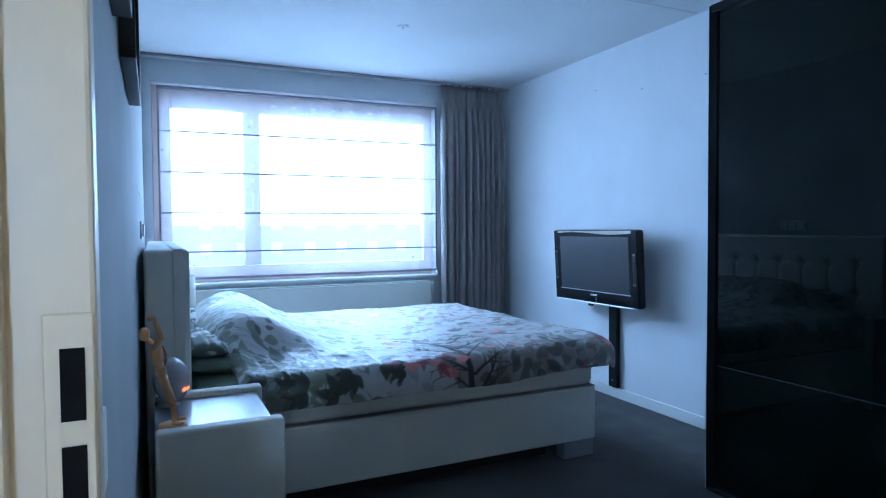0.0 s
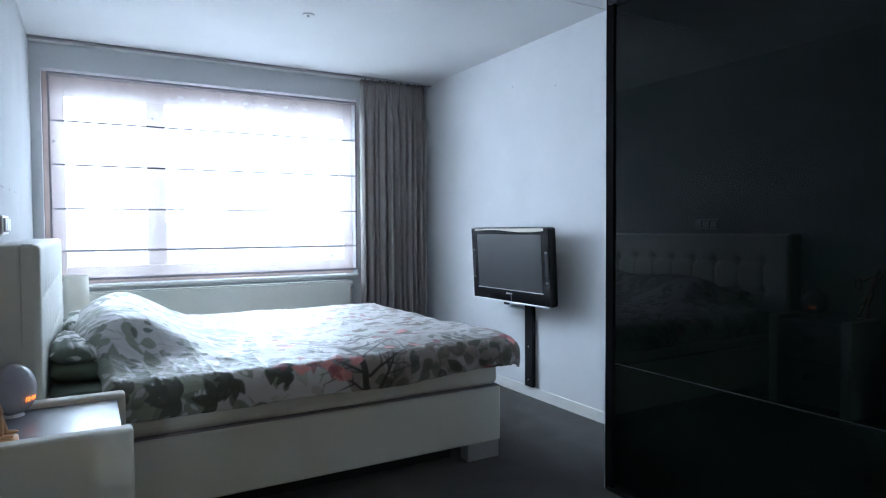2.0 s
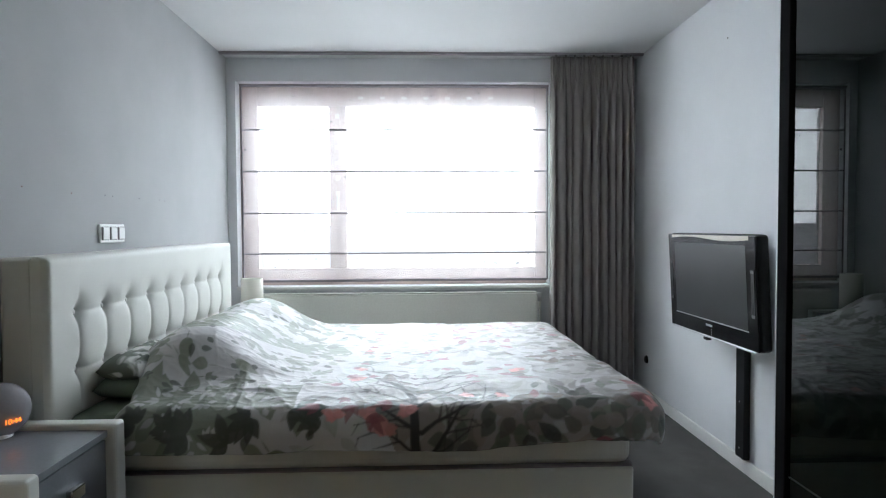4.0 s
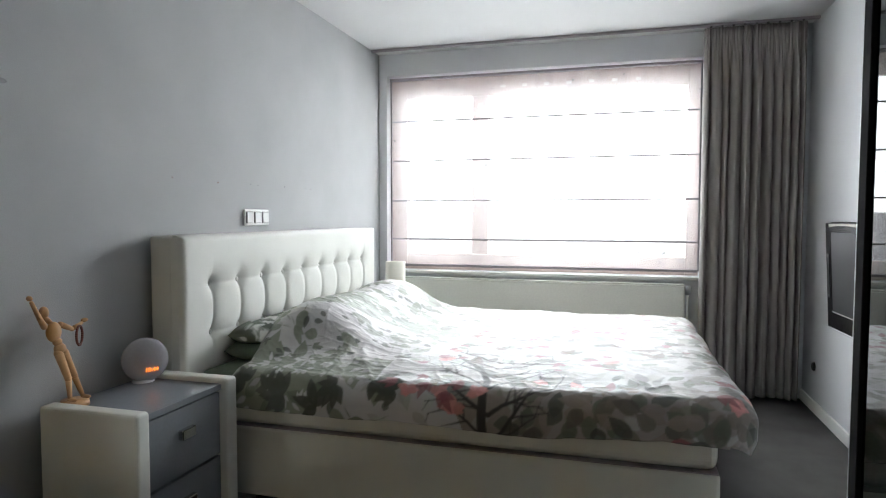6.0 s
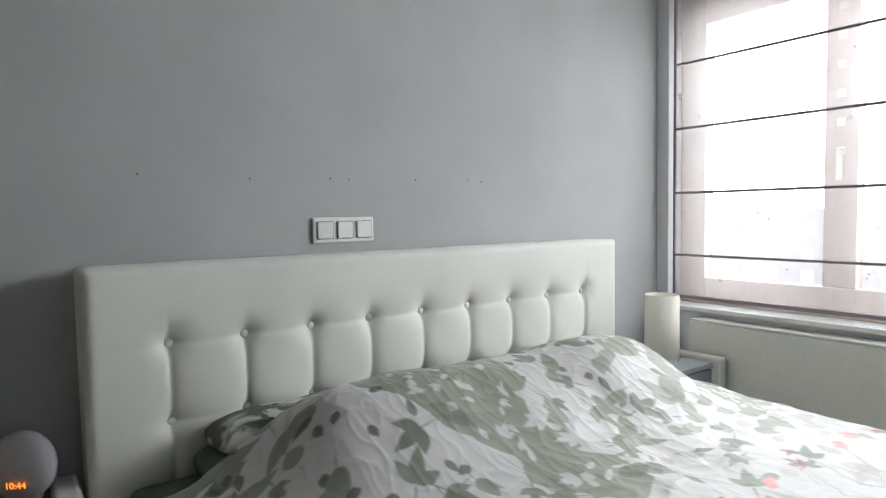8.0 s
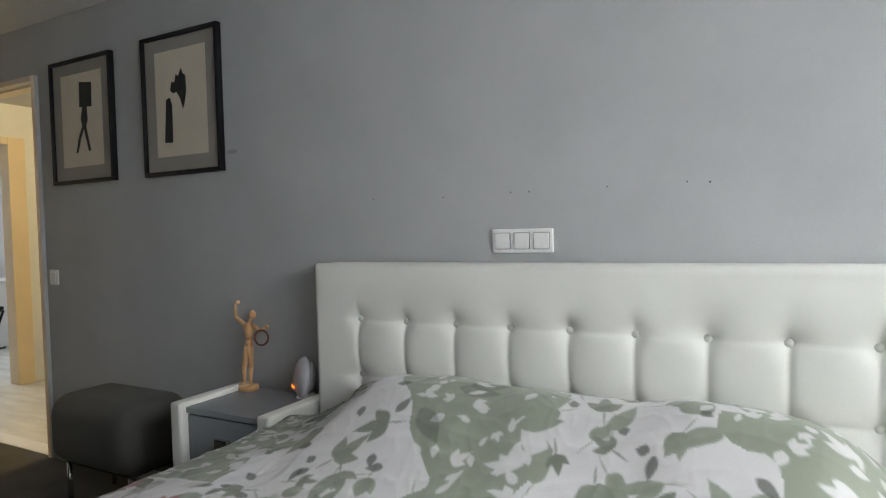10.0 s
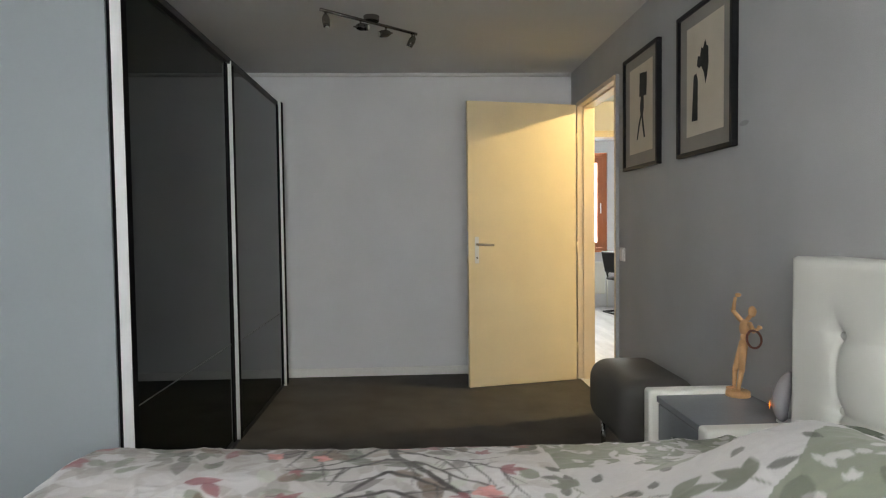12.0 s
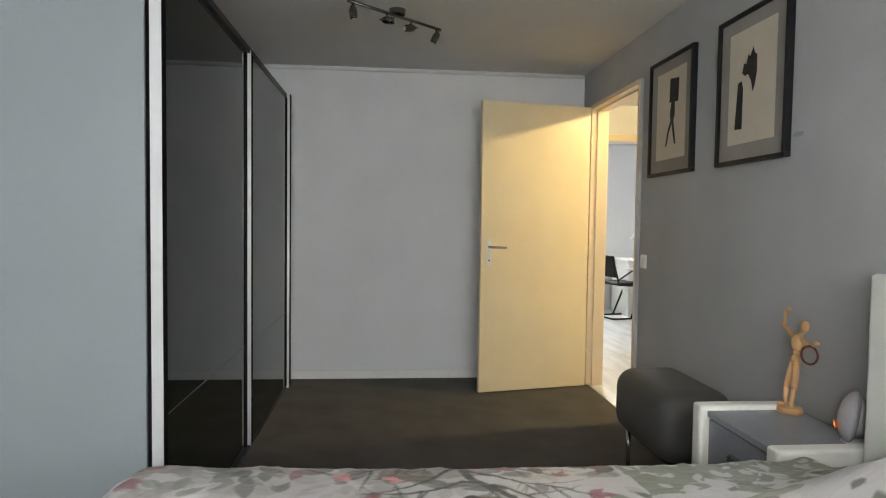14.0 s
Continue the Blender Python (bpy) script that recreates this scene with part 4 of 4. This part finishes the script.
pillow("pillow", 0.275, 4.27, 0.622, 0.18, 0.66, 0.13, 6, M_SAGEPRINT, "white and sage printed pillow under the duvet")


# ---- nightstands ----
def nightstand(y0, y1, label):
    t = thing("nightstand", (0.22, (y0 + y1) / 2, 0), label, "nightstand", "nightstands beside the bed")
    for a, c in ((y0, y0 + 0.058), (y1 - 0.058, y1)):
        part("side_panel", box(0.045, a, 0, 0.408, c, 0.575, 0.012, 3), M_LEATHER, t, "padded off-white leatherette side")
    part("top", box(0.045, y0 + 0.0585, 0.535, 0.382, y1 - 0.0585, 0.557, 0.002), M_GREYWOOD, t, "grey laminate top")
    part("back", box(0.047, y0 + 0.0585, 0.06, 0.08, y1 - 0.0585, 0.5345), M_GREYWOOD, t)
    part("bottom", box(0.081, y0 + 0.0585, 0.04, 0.36, y1 - 0.0585, 0.06), M_GREYWOOD, t)
    for z0, z1 in ((0.305, 0.528), (0.065, 0.297)):
        d = part("drawer", box(0.09, y0 + 0.061, z0, 0.376, y1 - 0.061, z1, 0.002), M_GREYWOOD, t)
        c, z = (y0 + y1) / 2, z1 - 0.085
        hb = box(0.3765, c - 0.034, z - 0.017, 0.396, c + 0.034, z + 0.017, 0.004)
        part("handle", hb, M_CHROME, d, "brushed metal bar handle")


nightstand(2.405, 2.900, "off-white nightstand with grey drawers and a figure on top")
nightstand(4.825, 5.235, "off-white nightstand between bed and radiator")


def wakeup_light():
    c = Vector((0.100, 2.792, 0.637))
    t = thing("alarm_clock", (0.100, 2.792, 0.557), "round pale wake-up clock with orange digits", "alarm clock")
    face = Vector((0.78, -0.60, 0.14)).normalized()
    q = face.to_track_quat("Z", "Y").to_matrix().to_4x4()
    b = bmesh.new()
    bmesh.ops.create_uvsphere(b, u_segments=40, v_segments=24, radius=0.079)
    for v in b.verts:
        v.co.z *= 0.50 if v.co.z > 0 else 0.32
    b.transform(Matrix.Translation(c) @ q)
    part("shell", b, M_BALL, t, smooth=True)
    b = tube((0, 0, -0.012), (0, 0, -0.034), 0.066, 0.05, 24)
    b.transform(Matrix.Translation(c) @ q)
    part("back_cover", b, M_SILVER, t, smooth=True)
    part("base", tube((c.x - 0.01, c.y, 0.557), (c.x - 0.01, c.y, 0.575), 0.038, 0.03, 20), M_SILVER, t)
    data = bpy.data.curves.new("digits", "FONT")
    data.body, data.size, data.align_x, data.align_y, data.extrude = "10:44", 0.021, "CENTER", "CENTER", 0.0004
    data.materials.append(M_DIGITS)
    ob = new("digits", data)
    ob.parent = t
    right = Vector((0, 0, 1)).cross(face).normalized()
    tilt = (face * 0.0374 + Vector((0, 0, -0.034)) + right * 0.012)
    n = (face - Vector((0, 0, 0.23)) + right * 0.08).normalized()
    r2 = Vector((0, 0, 1)).cross(n).normalized()
    up = n.cross(r2)
    m = Matrix((r2, up, n)).transposed().to_4x4()
    ob.matrix_local = Matrix.Translation(c + tilt + n * 0.009 - t.location) @ m
    tagged(ob, "glowing orange digital time")


M_BALL = mat("pale_lilac_plastic", (0.40, 0.39, 0.42), 0.22, scale=6, vary=0.03, grain=90, bump=0.0)
M_DIGITS = emit("orange_digits", (1.0, 0.22, 0.02), 3.0)
wakeup_light()


def lay_figure(px, py, z):
    b = tube((px, py, z), (px, py, z + 0.018), 0.042, 0.040, 28)
    P = lambda dx, dy, dz: (px + dx - 0.20 * (dz - 0.02), py + dy - 0.04 * dz, z + dz)

    def limb(a, c, r0, r1):
        r0, r1 = r0 * 0.95, r1 * 0.95
        tube(a, c, r0, r1, 12, bm=b)
        ball(a, r0 * 1.02, bm=b, u=12, v=8)
        ball(c, r1 * 1.02, bm=b, u=12, v=8)

    limb(P(0.012, 0.022, 0.026), P(0.006, 0.012, 0.090), 0.007, 0.010)
    limb(P(0.006, 0.012, 0.090), P(0.004, -0.004, 0.170), 0.011, 0.014)
    limb(P(0.005, -0.020, 0.026), P(0.014, -0.018, 0.090), 0.007, 0.010)
    limb(P(0.014, -0.018, 0.090), P(0.002, -0.022, 0.170), 0.011, 0.014)
    ball(P(0.02, 0.024, 0.024), 0.011, (1.8, 0.8, 0.55), bm=b)
    ball(P(0.014, -0.022, 0.024), 0.011, (1.8, 0.8, 0.55), bm=b)
    ball(P(0.002, -0.013, 0.182), 0.020, (0.8, 0.95, 0.95), bm=b)
    ball(P(0.002, -0.017, 0.205), 0.014, bm=b)
    ball(P(0.002, -0.022, 0.237), 0.028, (0.68, 0.85, 1.15), bm=b)
    limb(P(0.002, -0.024, 0.262), P(-0.010, -0.026, 0.278), 0.008, 0.008)
    ball(P(-0.016, -0.026, 0.296), 0.0165, (0.9, 0.85, 1.25), bm=b)
    limb(P(0.002, -0.050, 0.258), P(0.026, -0.080, 0.292), 0.010, 0.008)
    limb(P(0.026, -0.080, 0.292), P(0.022, -0.090, 0.338), 0.008, 0.006)
    ball(P(0.014, -0.088, 0.350), 0.008, (1.5, 0.8, 1.0), bm=b)
    limb(P(0.004, 0.006, 0.256), P(0.006, 0.042, 0.236), 0.010, 0.008)
    limb(P(0.006, 0.042, 0.236), P(0.012, 0.076, 0.250), 0.008, 0.006)
    ball(P(0.014, 0.088, 0.258), 0.009, (0.7, 1.5, 0.8), bm=b)
    single("artist_figure", b, M_LIGHTWOOD, "jointed beech artist's figure with one arm raised on a round base", "figurine", True, place=(px, py, z))
    r = bmesh.new()
    n = 28
    prev = None
    pts = [Vector(P(0.010, 0.060, 0.212)) + Vector((-0.013 * math.sin(k * 2 * math.pi / n), 0.024 * math.sin(k * 2 * math.pi / n), 0.031 * math.cos(k * 2 * math.pi / n))) for k in range(n)]
    for k in range(n):
        tube(pts[k], pts[(k + 1) % n], 0.004, seg=8, bm=r)
    single("wooden_ring", r, mat("dark_red_wood", (0.16, 0.05, 0.03), 0.5), "small dark red ring hung on the figure's arm", "ring", True)


lay_figure(0.095, 2.492, 0.5572)


def table_lamp(px, py, z):
    t = thing("table_lamp", (px, py, z), "white cylindrical bedside lamp, switched off", "lamp")
    part("base", tube((px, py, z), (px, py, z + 0.02), 0.062, 0.062, 28), M_ALU, t, smooth=False)
    b = bmesh.new()
    n = 40
    a, c = [], []
    for k in range(n):
        q = 2 * math.pi * k / n
        a.append(b.verts.new((px + 0.071 * math.cos(q), py + 0.071 * math.sin(q), z + 0.0205)))
        c.append(b.verts.new((px + 0.069 * math.cos(q), py + 0.069 * math.sin(q), z + 0.285)))
    for k in range(n):
        b.faces.new((a[k], a[(k + 1) % n], c[(k + 1) % n], c[k]))
    s = part("shade", b, M_SHADE, t, "plain white paper shade", True)
    s.modifiers.new("thick", "SOLIDIFY").thickness = 0.002
    part("bulb", ball((px, py, z + 0.12), 0.03), M_WHITE, t, smooth=True)


M_SHADE = mat("white_lamp_paper", (0.78, 0.76, 0.68), 0.8, scale=5, vary=0.03, grain=200, bump=0.05)
table_lamp(0.238, 5.025, 0.5572)


# ---- pouf ----
def pouf():
    x0, x1, y0, y1 = 0.02, 0.37, 1.495, 2.075
    t = thing("pouf", ((x0 + x1) / 2, (y0 + y1) / 2, 0), "dark grey leatherette footstool with chrome legs", "footstool")
    part("cushion", box(x0, y0, 0.185, x1, y1, 0.498, 0.092, 7), M_POUF, t, smooth=True)
    part("seam", box(x0 + 0.06, y0 + 0.06, 0.179, x1 - 0.06, y1 - 0.06, 0.187, 0.002), M_BLACK, t)
    for x in (x0 + 0.07, x1 - 0.07):
        for y in (y0 + 0.07, y1 - 0.07):
            part("leg", tube((x, y, 0), (x, y, 0.180), 0.010, 0.012), M_CHROME, t, smooth=True)


pouf()


# ---- ceiling fittings ----
def spot_bar():
    a, c = Vector((1.722, 1.320, 2.315)), Vector((1.216, 0.893, 2.315))
    mid = (a + c) / 2
    t = thing("ceiling_spotlight", (mid.x, mid.y, H), "chrome four-spot ceiling lamp, switched off", "ceiling lamp")
    part("canopy", tube((mid.x, mid.y, H - 0.001), (mid.x, mid.y, H - 0.026), 0.045, 0.043, 28), M_NICKEL, t, smooth=False)
    part("stem", tube((mid.x, mid.y, H - 0.026), (mid.x, mid.y, 2.314), 0.008), M_NICKEL, t, smooth=True)
    part("bar", tube(a, c, 0.0085, 0.0085, 16), M_NICKEL, t, smooth=True)
    aims = (Vector((-0.12, 0.1, -1)), Vector((-1, 0.25, -0.12)), Vector((0.9, 0.55, -0.25)), Vector((0.45, 0.1, -0.9)))
    for k, aim in zip((0.05, 0.38, 0.66, 0.95), aims):
        p = a.lerp(c, k)
        aim = aim.normalized()
        turned = aim.to_track_quat("Z", "Y").to_matrix().to_4x4()
        head = Vector((p.x, p.y, p.z - 0.040)) + aim * 0.012
        s = part("joint", tube(p, head, 0.005), M_NICKEL, t, smooth=True)
        b = ball(head, 0.021, (1, 1, 1.85), turned, u=20, v=14)
        tube(head - aim * 0.030, head - aim * 0.052, 0.006, 0.003, 12, bm=b)
        tube(head + aim * 0.020, head + aim * 0.037, 0.0205, 0.016, 20, bm=b)
        part("spot_head", b, M_NICKEL, s, smooth=True)
        part("reflector", tube(head + aim * 0.0372, head + aim * 0.0395, 0.013, 0.012, 16), M_BULBGLASS, s)


M_NICKEL = mat("dark_polished_nickel", (0.20, 0.19, 0.18), 0.22, 1.0, scale=9, vary=0.04, grain=150, bump=0.0)
M_BULBGLASS = mat("frosted_bulb", (0.7, 0.7, 0.66), 0.2)
spot_bar()
cap = thing("ceiling_rose", (1.425, 3.985, H), "small white capped light point on the ceiling", "ceiling cap")
part("plate", tube((1.425, 3.985, H - 0.001), (1.425, 3.985, H - 0.005), 0.034, 0.032, 28), M_CEIL, cap)
part("hook", tube((1.425, 3.985, H - 0.0055), (1.425, 3.985, H - 0.014), 0.005), M_CEIL, cap)

# ---- landing and study ----
hl = thing("landing_lamp", (-0.74, 0.73, H - 0.05), "frosted glass ceiling lamp on the landing, lit", "ceiling lamp")
part("base", tube((-0.74, 0.73, H - 0.051), (-0.74, 0.73, H - 0.07), 0.06, 0.06, 24), M_WHITE, hl)
fr = tagged(new("door_frame_study"), "cream door frame of the study", "door frame", kind="structure")
for x0, x1 in ((-0.98, -0.85), (-0.32, -0.29)):
    part("jamb", box(x0, -1.215, 0, x1, -1.085, 2.03, 0.003), M_FRAMECREAM, fr)
part("head", box(-0.85, -1.215, 1.97, -0.32, -1.085, 2.03, 0.003), M_FRAMECREAM, fr)


def study_window():
    t = tagged(new("window_2"), "red-brown wooden study window with a white catch", "window", kind="structure")
    ya, yb = -3.985, -3.93
    for n, x0, z0, x1, z1 in (("frame_side", SX0, SZ0, SX0 + 0.06, SZ1), ("frame_side", SX1 - 0.06, SZ0, SX1, SZ1), ("frame_top", SX0 + 0.06, SZ1 - 0.06, SX1 - 0.06, SZ1), ("frame_bottom", SX0 + 0.06, SZ0, SX1 - 0.06, SZ0 + 0.06)):
        part(n, box(x0, ya, z0, x1, yb, z1, 0.004), M_REDWOOD, t)
    for n, x0, z0, x1, z1 in (("sash_side", SX0 + 0.063, SZ0 + 0.063, SX0 + 0.14, SZ1 - 0.063), ("sash_side", SX1 - 0.14, SZ0 + 0.063, SX1 - 0.063, SZ1 - 0.063), ("sash_top", SX0 + 0.14, SZ1 - 0.14, SX1 - 0.14, SZ1 - 0.063), ("sash_bottom", SX0 + 0.14, SZ0 + 0.063, SX1 - 0.14, SZ0 + 0.14)):
        part(n, box(x0, ya + 0.01, z0, x1, yb + 0.018, z1, 0.004), M_REDWOOD, t)
    p = part("pane", box(SX0 + 0.14, -3.962, SZ0 + 0.14, SX1 - 0.14, -3.957, SZ1 - 0.14), M_GLASS, t)
    p.visible_shadow = False
    part("catch", box(SX0 + 0.09, yb + 0.0185, 1.30, SX0 + 0.105, yb + 0.045, 1.44, 0.004), M_WHITE, t, "white window handle")


study_window()
radiator(-1.38, -0.5, -3.87, -3.79, 0.19, 0.63, -1.42, "white panel radiator under the study window")


def desk():
    t = thing("desk", (-2.17, -3.5, 0), "white study desk with a drawer unit", "desk")
    part("top", box(-2.77, -3.86, 0.71, -1.57, -3.20, 0.74, 0.003), M_WHITE, t)
    u = part("drawer_unit", box(-2.05, -3.83, 0, -1.60, -3.23, 0.7095, 0.003), M_WHITE, t)
    for k in range(3):
        part("drawer", box(-2.04, -3.229, 0.05 + 0.22 * k, -1.61, -3.215, 0.25 + 0.22 * k, 0.002), M_WHITE, u)
    part("leg", box(-2.74, -3.82, 0, -2.70, -3.78, 0.7095), M_WHITE, t)


desk()


def desk_lamp(px, py, z):
    t = thing("desk_lamp", (px, py, z), "small white desk lamp with a round shade", "lamp")
    part("base", tube((px, py, z), (px, py, z + 0.02), 0.07, 0.065, 24), M_WHITE, t)
    part("stem", tube((px, py, z + 0.0205), (px, py, z + 0.26), 0.008), M_SILVER, t)
    part("shade", tube((px, py, z + 0.2605), (px, py, z + 0.36), 0.10, 0.04, 28), M_WHITE, t, smooth=True)
    part("cap", tube((px, py, z + 0.3605), (px, py, z + 0.40), 0.02, 0.018, 16), M_SILVER, t)


desk_lamp(-1.80, -3.45, 0.7402)


def desk_chair(px, py, turn):
    t = thing("desk_chair", (px, py, 0), "black cantilever desk chair with pale armrest pads", "chair")
    m = Matrix.Translation((px, py, 0)) @ Euler((0, 0, radians(turn))).to_matrix().to_4x4()

    def add(n, bm, mm, smooth=False):
        bm.transform(m)
        part(n, bm, mm, t, smooth=smooth)

    add("seat", box(-0.20, -0.20, 0.43, 0.20, 0.21, 0.47, 0.018, 3), M_BLACK)
    back = box(-0.19, -0.018, -0.13, 0.19, 0.018, 0.15, 0.016, 3)
    back.transform(Matrix.Translation((0, -0.235, 0.66)) @ Euler((radians(12), 0, 0)).to_matrix().to_4x4())
    add("backrest", back, M_BLACK)
    for s in (-1, 1):
        for n, a, c in (("back_post", (s * 0.17, -0.25, 0.74), (s * 0.19, -0.17, 0.44)), ("side_rail", (s * 0.19, -0.17, 0.44), (s * 0.19, 0.20, 0.42)),
                        ("leg", (s * 0.19, 0.20, 0.42), (s * 0.19, 0.02, 0.02)), ("runner", (s * 0.19, -0.24, 0.014), (s * 0.19, 0.20, 0.014))):
            add(n, tube(a, c, 0.012), M_BLACK, True)
        add("arm_post", tube((s * 0.20, -0.19, 0.50), (s * 0.225, 0.0, 0.625), 0.010), M_BLACK, True)
        add("arm_pad", box(s * 0.225 - 0.022, -0.10, 0.626, s * 0.225 + 0.022, 0.13, 0.65, 0.008), M_RADIATOR)
    add("stretcher", tube((-0.19, -0.24, 0.014), (0.19, -0.24, 0.014), 0.011), M_BLACK, True)


desk_chair(-1.50, -3.22, 105)


# ---- outside ----
structure("ground", box(-400, -400, -9.2, 400, 800, -9.0), mat("street_grey", (0.16, 0.16, 0.16), 0.9), "grey street and gardens below the window", "ground")


def apartment_block():
    t = thing("apartment_building", (5, 75, -9), "pale apartment block with white windows across the street, made to glow", "building")
    # wall, roof and panes emit light in place of daylight falling on them
    part("wall", box(-45, 75, -9, 55, 87, 3.0), emit("glowing_pale_wall", (0.70, 0.67, 0.71), 1.5), t)
    part("roof", box(-45.3, 74.7, 3.0, 55.3, 87.3, 3.4), emit("glowing_pale_roof", (0.66, 0.63, 0.67), 1.4), t)
    pane = emit("glowing_white_window", (1.0, 1.0, 1.0), 1.6)
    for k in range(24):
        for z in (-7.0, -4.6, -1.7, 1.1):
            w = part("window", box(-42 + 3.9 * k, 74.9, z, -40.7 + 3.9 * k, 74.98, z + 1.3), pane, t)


apartment_block()
